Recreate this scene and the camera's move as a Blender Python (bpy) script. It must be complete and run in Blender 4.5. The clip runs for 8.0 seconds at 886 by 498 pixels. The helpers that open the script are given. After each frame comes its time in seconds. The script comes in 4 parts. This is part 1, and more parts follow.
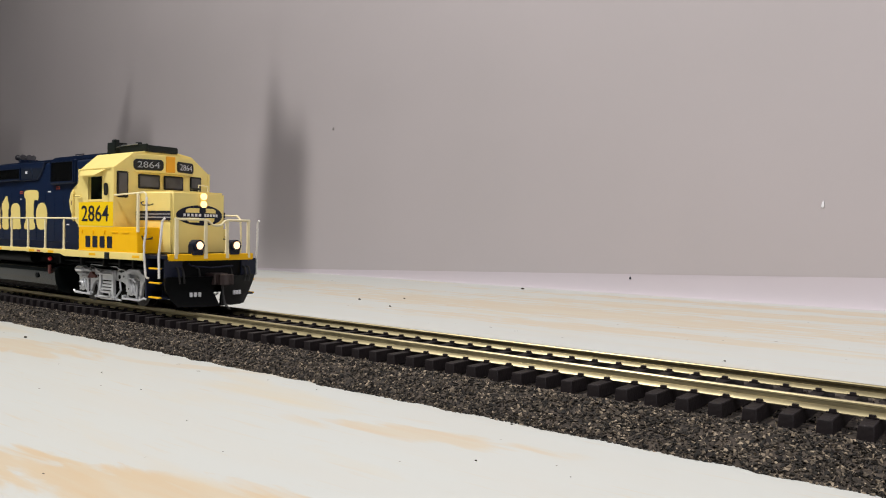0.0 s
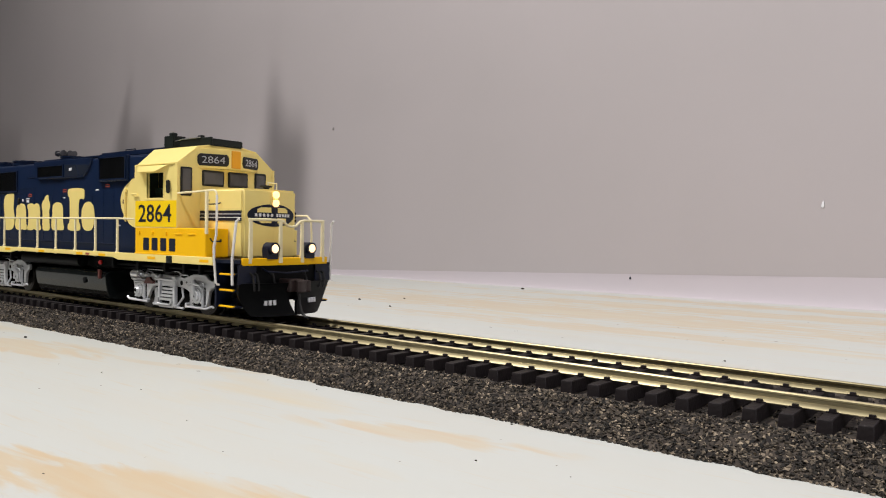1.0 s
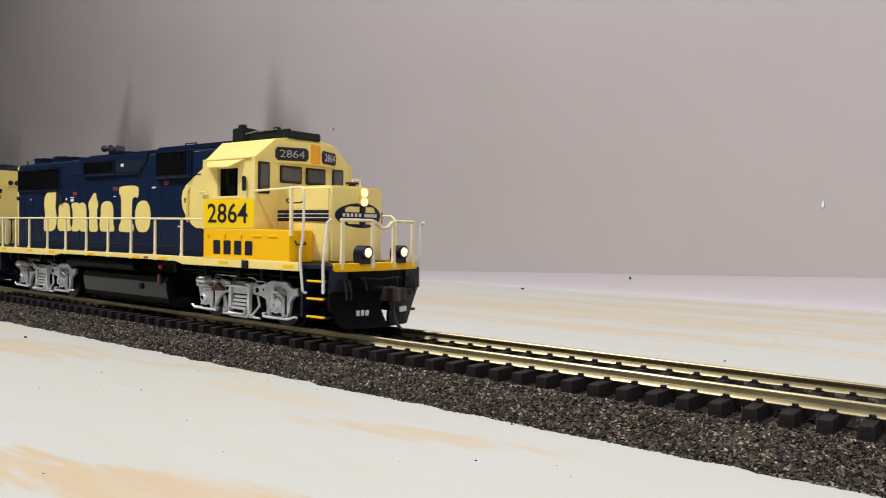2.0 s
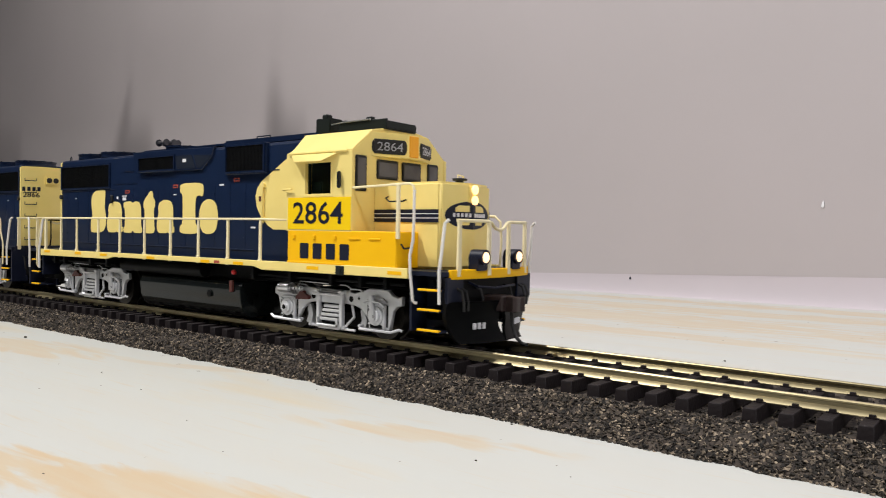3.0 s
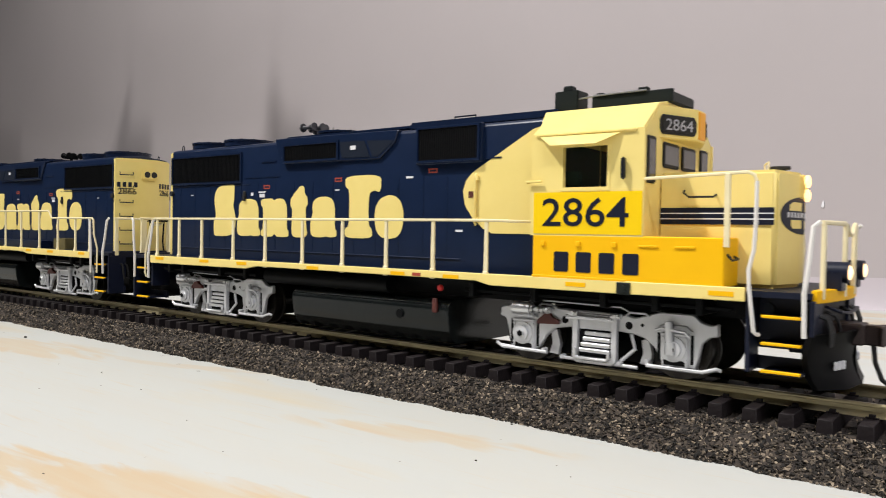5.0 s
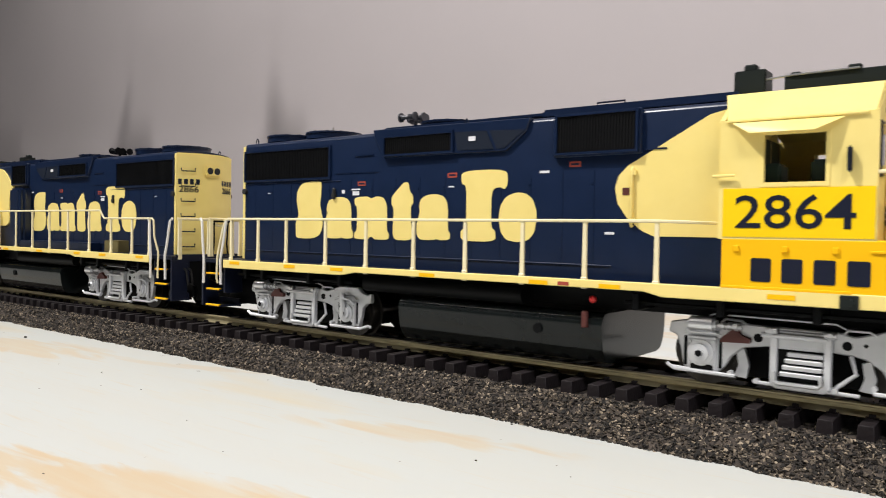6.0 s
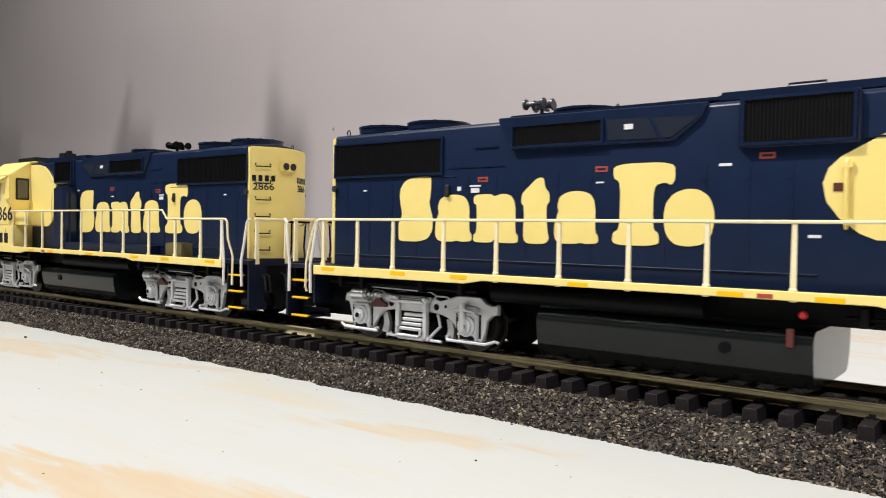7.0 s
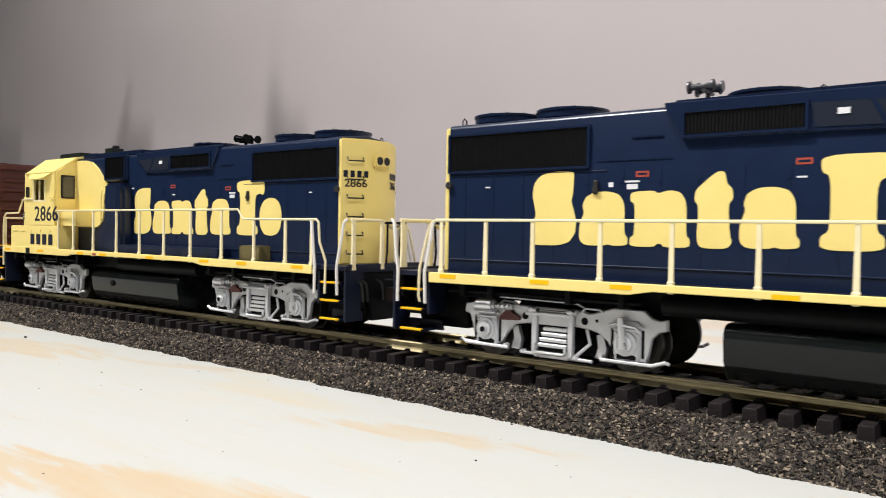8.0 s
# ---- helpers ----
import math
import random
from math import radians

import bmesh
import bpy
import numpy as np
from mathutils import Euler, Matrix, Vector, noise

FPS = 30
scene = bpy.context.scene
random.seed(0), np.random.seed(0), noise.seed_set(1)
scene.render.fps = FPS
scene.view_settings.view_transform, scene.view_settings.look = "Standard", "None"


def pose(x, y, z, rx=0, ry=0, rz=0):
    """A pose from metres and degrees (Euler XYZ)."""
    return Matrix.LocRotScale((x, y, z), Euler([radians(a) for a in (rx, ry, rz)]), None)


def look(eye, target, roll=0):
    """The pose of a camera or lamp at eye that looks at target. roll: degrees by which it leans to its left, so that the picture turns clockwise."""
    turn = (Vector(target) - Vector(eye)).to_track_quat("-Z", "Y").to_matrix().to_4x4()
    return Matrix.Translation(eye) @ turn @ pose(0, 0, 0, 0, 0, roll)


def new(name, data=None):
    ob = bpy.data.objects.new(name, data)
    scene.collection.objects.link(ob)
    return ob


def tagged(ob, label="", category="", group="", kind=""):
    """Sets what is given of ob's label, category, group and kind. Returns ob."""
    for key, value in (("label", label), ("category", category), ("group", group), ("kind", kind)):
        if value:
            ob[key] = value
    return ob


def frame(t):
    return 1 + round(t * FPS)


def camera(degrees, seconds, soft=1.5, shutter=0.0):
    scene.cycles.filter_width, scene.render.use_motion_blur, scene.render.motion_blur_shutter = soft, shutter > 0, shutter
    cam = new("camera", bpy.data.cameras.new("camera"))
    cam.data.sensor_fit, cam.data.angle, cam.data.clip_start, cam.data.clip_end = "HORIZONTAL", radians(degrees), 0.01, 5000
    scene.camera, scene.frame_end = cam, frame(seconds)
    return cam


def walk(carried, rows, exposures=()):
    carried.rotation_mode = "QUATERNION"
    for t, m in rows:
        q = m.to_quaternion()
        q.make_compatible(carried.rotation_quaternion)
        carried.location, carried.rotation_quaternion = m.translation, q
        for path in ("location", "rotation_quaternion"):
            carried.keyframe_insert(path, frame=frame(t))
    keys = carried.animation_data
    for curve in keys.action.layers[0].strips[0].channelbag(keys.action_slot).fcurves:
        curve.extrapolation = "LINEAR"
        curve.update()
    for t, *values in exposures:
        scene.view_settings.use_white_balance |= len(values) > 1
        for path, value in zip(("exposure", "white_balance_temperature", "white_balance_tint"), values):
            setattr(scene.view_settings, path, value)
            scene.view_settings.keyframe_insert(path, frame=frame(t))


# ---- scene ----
# Lengths inside the builders are millimetres; MM turns them into metres.
MM = 0.001
cam = camera(60.62, 8.0, soft=1.0, shutter=0.3)
EYE = pose(0.0, -0.14609, 0.03522, 90 - 1.315, -0.982, 37.935)
walk(cam, [(0.0, EYE), (8.0, EYE)],
     exposures=[(0.0, -0.03), (2.5, 0.0), (4.0, 0.06), (6.0, 0.20), (7.0, 0.27), (8.0, 0.30)])

# ---- light ----
world = bpy.data.worlds.new("room_air")
scene.world = world
world.use_nodes = True
world.node_tree.nodes["Background"].inputs[0].default_value = (0.95, 0.93, 0.96, 1)
world.node_tree.nodes["Background"].inputs[1].default_value = 0.015


def area_lamp(name, eye, target, size, power, colour):
    data = bpy.data.lights.new(name, "AREA")
    data.shape, data.size, data.size_y, data.energy, data.color = "RECTANGLE", size[0], size[1], power, colour
    ob = new(name, data)
    ob.matrix_world = look(eye, target)
    return ob


area_lamp("key_lamp", (-0.49, -0.40, 0.92), (0.60, 0.18, 0.0), (0.055, 0.045), 9.5, (1.0, 0.965, 0.925)).data.spread = radians(156)
# added fill from the right to brighten the end faces; no known fitting
area_lamp("fill_strip", (0.72, -0.55, 1.00), (0.62, 0.10, 0.05), (0.8, 0.10), 5.1, (0.98, 0.96, 1.0)).data.spread = radians(115)
area_lamp("tube_lamp", (-1.15, -0.83, 1.10), (-1.15, 0.0, 0.1), (1.7, 0.03), 4.2, (1.0, 0.98, 0.95))


# ---- materials ----
def material(name, colour, rough=0.5, metal=0.0, second=None, scale=60.0, bump=0.0, bump_scale=400.0, stretch=(1, 1, 1), coat=0.0, emit=0.0, mix=0.5, spec=0.5):
    m = bpy.data.materials.new(name)
    m.use_nodes = True
    nt = m.node_tree
    b = nt.nodes["Principled BSDF"]
    b.inputs["Base Color"].default_value = (*colour, 1)
    b.inputs["Roughness"].default_value = rough
    b.inputs["Metallic"].default_value = metal
    b.inputs["Specular IOR Level"].default_value = spec
    b.inputs["Coat Weight"].default_value = coat
    co = nt.nodes.new("ShaderNodeTexCoord")
    mp = nt.nodes.new("ShaderNodeMapping")
    mp.inputs["Scale"].default_value = stretch
    nt.links.new(co.outputs["Object"], mp.inputs["Vector"])
    if second:
        n = nt.nodes.new("ShaderNodeTexNoise")
        n.inputs["Scale"].default_value, n.inputs["Detail"].default_value = scale, 5
        r = nt.nodes.new("ShaderNodeValToRGB")
        r.color_ramp.elements[0].position, r.color_ramp.elements[1].position = mix - 0.15, mix + 0.15
        r.color_ramp.elements[0].color, r.color_ramp.elements[1].color = (*colour, 1), (*second, 1)
        nt.links.new(mp.outputs[0], n.inputs["Vector"])
        nt.links.new(n.outputs["Fac"], r.inputs["Fac"])
        nt.links.new(r.outputs["Color"], b.inputs["Base Color"])
    if bump:
        n2 = nt.nodes.new("ShaderNodeTexNoise")
        n2.inputs["Scale"].default_value, n2.inputs["Detail"].default_value = bump_scale, 4
        bp = nt.nodes.new("ShaderNodeBump")
        bp.inputs["Strength"].default_value, bp.inputs["Distance"].default_value = bump, 0.0003
        nt.links.new(mp.outputs[0], n2.inputs["Vector"])
        nt.links.new(n2.outputs["Fac"], bp.inputs["Height"])
        nt.links.new(bp.outputs["Normal"], b.inputs["Normal"])
    if emit:
        b.inputs["Emission Color"].default_value = (*colour, 1)
        b.inputs["Emission Strength"].default_value = emit
    return m


NAVY = material("navy_paint", (0.0048, 0.013, 0.040), 0.3, second=(0.0062, 0.015, 0.045), spec=0.42, scale=220, bump=0.05, bump_scale=900)
NAVY_DARK = material("dark_navy_paint", (0.004, 0.007, 0.021), 0.45, second=(0.006, 0.009, 0.025), spec=0.3, scale=200)
PALE = material("pale_yellow_paint", (0.90, 0.73, 0.25), 0.45, second=(0.87, 0.70, 0.23), scale=160, bump=0.04, bump_scale=900)
AMBER = material("amber_yellow_paint", (0.94, 0.52, 0.002), 0.55, second=(0.92, 0.50, 0.002), scale=160, spec=0.2)
PANEL_YELLOW = material("number_panel_yellow", (0.94, 0.63, 0.003), 0.55, second=(0.92, 0.61, 0.003), scale=160, spec=0.2)
AMBER_DARK = material("orange_reflector", (0.85, 0.38, 0.01), 0.4)
CREAM = material("cream_rail_paint", (0.88, 0.79, 0.51), 0.45, second=(0.83, 0.73, 0.45), scale=300)
WHITE = material("white_rail_paint", (0.80, 0.78, 0.74), 0.45)
BLACK = material("satin_black_plastic", (0.003, 0.0034, 0.004), 0.5, second=(0.0045, 0.005, 0.0055), spec=0.1, scale=200)
TANK = material("black_tank_paint", (0.006, 0.008, 0.008), 0.16, second=(0.008, 0.010, 0.010), spec=0.26, scale=150)
GRILLE = material("black_grille", (0.004, 0.004, 0.005), 0.5, spec=0.2)
GREEN_BLACK = material("green_black_plastic", (0.008, 0.012, 0.011), 0.45, spec=0.3)
SILVER = material("silver_truck_paint", (0.68, 0.69, 0.71), 0.36, 0.45, second=(0.58, 0.59, 0.61), scale=260, bump=0.08, bump_scale=1200)
HORN = material("dull_horn_metal", (0.10, 0.10, 0.11), 0.35, 0.6)
CHROME = material("bright_metal", (0.66, 0.67, 0.69), 0.33, 0.85)
STEEL = material("dark_wheel_steel", (0.025, 0.022, 0.02), 0.42, 0.7, second=(0.05, 0.045, 0.04), scale=300)
GREY = material("grey_panel", (0.009, 0.014, 0.027), 0.42, spec=0.35)
RUST = material("red_brown_brake", (0.09, 0.02, 0.015), 0.5)
RED = material("red_plastic", (0.55, 0.02, 0.02), 0.35)
RED_MARK = material("red_marking", (0.38, 0.06, 0.035), 0.5)
WHITE_MARK = material("white_marking", (0.75, 0.75, 0.78), 0.5)
GLASS = material("dark_window_glass", (0.05, 0.048, 0.046), 0.08, second=(0.09, 0.085, 0.08), scale=120, coat=0.5)
CAB_IN = material("cab_interior_green", (0.03, 0.06, 0.05), 0.6)
LAMP_WARM = material("lit_headlight_lens", (1.0, 0.60, 0.25), 0.3, emit=2.0)
LAMP_WHITE = material("lit_ditch_lens", (1.0, 0.65, 0.36), 0.3, emit=1.9)
RUBBER = material("black_rubber", (0.012, 0.012, 0.012), 0.6)
BROWN = material("boxcar_brown_paint", (0.085, 0.018, 0.014), 0.5, second=(0.065, 0.014, 0.012), scale=120)
TIE = material("dark_brown_tie_plastic", (0.013, 0.010, 0.011), 0.6, second=(0.019, 0.015, 0.016), scale=500, bump=0.3, bump_scale=1500, spec=0.2)
RAIL = material("brassy_nickel_rail", (0.43, 0.37, 0.225), 0.4, 0.95, second=(0.30, 0.26, 0.16), scale=90, stretch=(1, 8, 8))
CORK = material("dark_cork", (0.014, 0.011, 0.010), 0.9, second=(0.085, 0.066, 0.051), scale=900, bump=1.0, bump_scale=1100, mix=0.52)
WALL = material("lilac_grey_wall_paint", (0.43, 0.392, 0.402), 0.7, second=(0.415, 0.38, 0.388), scale=9, bump=0.05, bump_scale=250)
COVE = material("pale_lilac_paper", (0.52, 0.472, 0.508), 0.7, second=(0.505, 0.46, 0.495), scale=12)
ROOM = material("plain_room_paint", (0.30, 0.28, 0.28), 0.8, second=(0.28, 0.265, 0.26), scale=4)


def grain_material(name):
    """Random tint per chip."""
    m = material(name, (0.1, 0.07, 0.05), 0.85)
    nt = m.node_tree
    g = nt.nodes.new("ShaderNodeNewGeometry")
    r = nt.nodes.new("ShaderNodeValToRGB")
    r.color_ramp.elements[0].color, r.color_ramp.elements[1].color = (0.004, 0.0035, 0.003, 1), (0.36, 0.29, 0.21, 1)
    e = r.color_ramp.elements.new(0.45)
    e.color = (0.020, 0.0165, 0.013, 1)
    e = r.color_ramp.elements.new(0.8)
    e.color = (0.115, 0.092, 0.068, 1)
    nt.links.new(g.outputs["Random Per Island"], r.inputs["Fac"])
    nt.links.new(r.outputs["Color"], nt.nodes["Principled BSDF"].inputs["Base Color"])
    return m


CHIPS = grain_material("cork_chips")


# heartwood patches: x, y, half length, half width, turn, strength
PATCHES = ((-0.083, -0.0455, 0.028, 0.0052, 14, 0.7), (-0.094, -0.091, 0.038, 0.0095, 18, 0.95), (-0.122, -0.099, 0.034, 0.009, 20, 0.95), (-0.226, -0.048, 0.040, 0.012, 8, 0.65), (-0.162, -0.033, 0.030, 0.0032, 16, 0.5),
           (-0.17, 0.160, 0.24, 0.034, 2, 0.7), (-0.10, 0.212, 0.22, 0.019, 3, 0.75), (-0.08, 0.252, 0.24, 0.014, 2, 0.8), (-0.13, 0.112, 0.13, 0.014, 2, 0.65), (-0.42, 0.19, 0.16, 0.022, 2, 0.6))


def plywood_material():
    m = material("whitewashed_plywood", (0.8, 0.74, 0.62), 0.55)
    nt = m.node_tree
    b = nt.nodes["Principled BSDF"]
    co = nt.nodes.new("ShaderNodeTexCoord")

    def noise(scale, stretch, detail, lo, hi, rot=0.0):
        mp = nt.nodes.new("ShaderNodeMapping")
        mp.inputs["Scale"].default_value = stretch
        mp.inputs["Rotation"].default_value = (0, 0, rot)
        n = nt.nodes.new("ShaderNodeTexNoise")
        n.inputs["Scale"].default_value, n.inputs["Detail"].default_value = scale, detail
        n.inputs["Distortion"].default_value = 0.4
        r = nt.nodes.new("ShaderNodeMapRange")
        r.inputs["From Min"].default_value, r.inputs["From Max"].default_value = lo, hi
        nt.links.new(co.outputs["Object"], mp.inputs["Vector"])
        nt.links.new(mp.outputs[0], n.inputs["Vector"])
        nt.links.new(n.outputs["Fac"], r.inputs["Value"])
        return r.outputs["Result"]

    def blend(fac, a, c):
        x = nt.nodes.new("ShaderNodeMix")
        x.data_type = "RGBA"
        nt.links.new(fac, x.inputs["Factor"])
        for sock, v in ((x.inputs["A"], a), (x.inputs["B"], c)):
            if isinstance(v, tuple):
                sock.default_value = (*v, 1)
            else:
                nt.links.new(v, sock)
        return x.outputs["Result"]

    def patch(x, y, lx, ly, turn, edge):
        """A tan heartwood patch: an ellipse with a ragged rim."""
        mp = nt.nodes.new("ShaderNodeMapping")
        mp.vector_type = "TEXTURE"
        mp.inputs["Location"].default_value = (x, y, 0)
        mp.inputs["Rotation"].default_value = (0, 0, radians(turn))
        mp.inputs["Scale"].default_value = (lx, ly, 1)
        ln = nt.nodes.new("ShaderNodeVectorMath")
        ln.operation = "LENGTH"
        add = nt.nodes.new("ShaderNodeMath")
        add.operation = "ADD"
        r = nt.nodes.new("ShaderNodeMapRange")
        r.inputs["From Min"].default_value, r.inputs["From Max"].default_value = 1.12, 0.72
        r.inputs["To Max"].default_value = edge
        nt.links.new(co.outputs["Object"], mp.inputs["Vector"])
        nt.links.new(mp.outputs[0], ln.inputs[0])
        nt.links.new(ln.outputs["Value"], add.inputs[0])
        nt.links.new(ragged, add.inputs[1])
        nt.links.new(add.outputs[0], r.inputs["Value"])
        return r.outputs["Result"]

    ragged = noise(48, (1, 4.5, 1), 7, 0.42, 0.76)
    colour = blend(noise(14, (1, 7, 1), 6, 0.42, 0.66), (0.544, 0.560, 0.538), (0.546, 0.550, 0.518))
    streak = noise(34, (1, 9, 1), 4, 0.35, 0.7)
    warm = blend(streak, (0.57, 0.445, 0.295), (0.565, 0.495, 0.375))
    for p in PATCHES:
        colour = blend(patch(*p), colour, warm)
    far = blend(noise(9, (1, 7, 1), 5, 0.56, 0.70), colour, (0.575, 0.525, 0.42))
    fine = blend(noise(60, (1, 14, 1), 4, 0.60, 0.85), far, (0.56, 0.50, 0.40))
    speck = blend(noise(420, (1, 1, 1), 1, 0.785, 0.80), fine, (0.10, 0.07, 0.05))
    nt.links.new(speck, b.inputs["Base Color"])
    return m


PLY = plywood_material()


# ---- mesh helpers ----
def box(bm, x0, x1, y0, y1, z0, z1, bevel=0.0, seg=2):
    r = bmesh.ops.create_cube(bm, size=1)
    vs = r["verts"]
    for v in vs:
        v.co = Vector((x0 + (v.co.x + 0.5) * (x1 - x0), y0 + (v.co.y + 0.5) * (y1 - y0), z0 + (v.co.z + 0.5) * (z1 - z0)))
    if bevel:
        es = list({e for v in vs for e in v.link_edges})
        bmesh.ops.bevel(bm, geom=es, offset=bevel, segments=seg, affect="EDGES", clamp_overlap=True)
    return bm


def prism(bm, pts, axis, lo, hi, bevel=0.0, seg=2):
    """Outline pts extruded along an axis; pts are (x, z) for 'y', (y, z) for 'x', (x, y) for 'z'."""
    def place(p, d):
        return {"y": (p[0], d, p[1]), "x": (d, p[0], p[1]), "z": (p[0], p[1], d)}[axis]
    a = [bm.verts.new(place(p, lo)) for p in pts]
    b = [bm.verts.new(place(p, hi)) for p in pts]
    n = len(pts)
    fs = [bm.faces.new(a), bm.faces.new(b[::-1])]
    for i in range(n):
        fs.append(bm.faces.new((a[i], b[i], b[(i + 1) % n], a[(i + 1) % n])))
    bmesh.ops.recalc_face_normals(bm, faces=fs)
    if bevel:
        es = list({e for f in fs for e in f.edges})
        bmesh.ops.bevel(bm, geom=es, offset=bevel, segments=seg, affect="EDGES", clamp_overlap=True)
    return bm


def cyl(bm, p0, p1, r, n=14, r2=None):
    p0, p1 = Vector(p0), Vector(p1)
    d = p1 - p0
    m = Matrix.Translation((p0 + p1) / 2) @ d.to_track_quat("Z", "Y").to_matrix().to_4x4()
    bmesh.ops.create_cone(bm, cap_ends=True, segments=n, radius1=r, radius2=r if r2 is None else r2, depth=d.length, matrix=m)
    return bm


def tube(bm, path, r, n=7):
    """A round rod along a polyline."""
    path = [Vector(p) for p in path]
    rings = []
    for i, p in enumerate(path):
        a = path[max(i - 1, 0)]
        b = path[min(i + 1, len(path) - 1)]
        q = (b - a).to_track_quat("Z", "Y")
        rings.append([bm.verts.new(p + q @ Vector((r * math.cos(2 * math.pi * k / n), r * math.sin(2 * math.pi * k / n), 0))) for k in range(n)])
    for a, b in zip(rings, rings[1:]):
        best = min(range(n), key=lambda s: sum((a[k].co - b[(k + s) % n].co).length for k in range(n)))
        for k in range(n):
            bm.faces.new((a[k], a[(k + 1) % n], b[(k + 1 + best) % n], b[(k + best) % n]))
    bm.faces.new(rings[0][::-1]), bm.faces.new(rings[-1])
    return bm


def mesh_of(name, bm, mat, dz=0.0, smooth=True):
    bmesh.ops.recalc_face_normals(bm, faces=bm.faces)
    bmesh.ops.transform(bm, matrix=Matrix.Diagonal((MM, MM, MM, 1)) @ Matrix.Translation((0, 0, dz)), verts=bm.verts)
    me = bpy.data.meshes.new(name)
    bm.to_mesh(me)
    bm.free()
    me.materials.append(mat)
    if smooth:
        for p in me.polygons:
            p.use_smooth = True
        me.set_sharp_from_angle(angle=radians(35))
    return me


BASE = {}


def part(name, bm, mat, parent, label=""):
    """One mesh under a thing or part; coordinates are those of the thing, with heights above the tabletop."""
    root = parent
    while root.parent:
        root = root.parent
    ob = new(name, mesh_of(name, bm, mat, -BASE.get(root, 0.0)))
    ob.parent = parent
    if label:
        ob["label"] = label
    return ob


def thing(name, label, category, base=0.0, group=""):
    ob = new(name)
    ob.empty_display_size = 0.01
    BASE[ob] = base
    ob.location = (0, 0, base * MM)
    return tagged(ob, label, category, group)


def nb():
    return bmesh.new()


def text_bm(body, height, width, m, thick=0.05, bold=0.0):
    """Lettering as a mesh, its lower left corner at the origin of m."""
    cu = bpy.data.curves.new("lettering", "FONT")
    cu.body, cu.size, cu.extrude, cu.offset, cu.resolution_u = body, 1.0, 0.0, bold, 3
    ob = new("lettering", cu)
    bpy.context.view_layer.update()
    me = bpy.data.meshes.new_from_object(ob.evaluated_get(bpy.context.evaluated_depsgraph_get()))
    bpy.data.objects.remove(ob)
    bm = nb()
    bm.from_mesh(me)
    xs, ys = [v.co.x for v in bm.verts], [v.co.y for v in bm.verts]
    for v in bm.verts:
        v.co = Vector(((v.co.x - min(xs)) / (max(xs) - min(xs)) * width, (v.co.y - min(ys)) / (max(ys) - min(ys)) * height, 0))
    r = bmesh.ops.extrude_face_region(bm, geom=list(bm.faces))
    for v in [g for g in r["geom"] if isinstance(g, bmesh.types.BMVert)]:
        v.co.z += thick
    bmesh.ops.transform(bm, matrix=m, verts=bm.verts)
    return bm


def side_frame_matrix(side, x, z, y):
    """Lettering plane on a side wall; side -1 is the right-hand side, +1 the left-hand side."""
    if side < 0:
        return Matrix.Translation((x, y, z)) @ Euler((radians(90), 0, 0)).to_matrix().to_4x4()
    return Matrix.Translation((x, y, z)) @ Euler((radians(90), 0, radians(180))).to_matrix().to_4x4()


def face_matrix(origin, normal):
    """Lettering plane at origin that faces along normal."""
    n = Vector(normal).normalized()
    r = Vector((0, 0, 1)).cross(n)
    m = Matrix((r, Vector((0, 0, 1)), n)).transposed().to_4x4()
    return Matrix.Translation(origin) @ m

# ---- setting ----
def structure(name, bm, mat, label, category):
    ob = new(name, mesh_of(name, bm, mat))
    return tagged(ob, label, category, kind="structure")


structure("tabletop", box(nb(), -2600, 700, -420, 300, -18, 0), PLY, "pale whitewashed plywood tabletop with tan grain patches", "tabletop")
for lx in (-2480, -900, 560):
    for ly in (-360, 220):
        structure("table_leg", box(nb(), lx - 35, lx + 35, ly - 35, ly + 35, -900, -98, 2), ROOM, "square timber leg under the plywood tabletop", "table leg")
for ly in (-360, 220):
    structure("table_rail", box(nb(), -2520, 600, ly - 20, ly + 20, -98, -18, 2), ROOM, "timber rail under the plywood tabletop", "table rail")

WALL_TURN = 1.6
WALL_Y = 284.0


def wall_matrix():
    return Matrix.Translation((0, WALL_Y * MM, 0)) @ Matrix.Rotation(radians(WALL_TURN), 4, "Z")


wall = structure("wall_north", box(nb(), -3200, 1500, 0, 60, -900, 1700), WALL, "smooth lilac-grey painted wall behind the plywood", "wall")
wall.matrix_world = wall_matrix()
bm = nb()
rings = []
for x in (-2400, -1500, -605, -500, -400, -300, -200, -100, 0, 150, 680):
    h = max(0.7, 17.9 + 0.032 * x)
    arc = [(-0.22 * h + 0.22 * h * math.sin(k * math.pi / 20), h - h * math.cos(k * math.pi / 20)) for k in range(11)]
    rings.append([bm.verts.new((x, y - 0.12, z)) for y, z in ((-0.2, 0.3), *arc)])
for p, q in zip(rings, rings[1:]):
    for k in range(len(p)):
        bm.faces.new((p[k], p[k - 1], q[k - 1], q[k]))
bm.faces.new(rings[0]), bm.faces.new(rings[-1])
cove = structure("baseboard", bm, COVE, "low pale lilac paper cove tapering along the wall foot", "baseboard")
cove.matrix_world = wall_matrix()
structure("wall_south", box(nb(), -3200, 1500, -2260, -2200, -900, 1700), ROOM, "plain pale wall of the room", "wall")
structure("wall_east", box(nb(), 1500, 1560, -2200, 400, -900, 1700), ROOM, "plain pale wall of the room", "wall")
structure("wall_west", box(nb(), -3260, -3200, -2200, 400, -900, 1700), ROOM, "plain pale wall of the room", "wall")
structure("ceiling", box(nb(), -3200, 1500, -2200, 500, 1700, 1760), ROOM, "plain pale ceiling of the room", "ceiling")
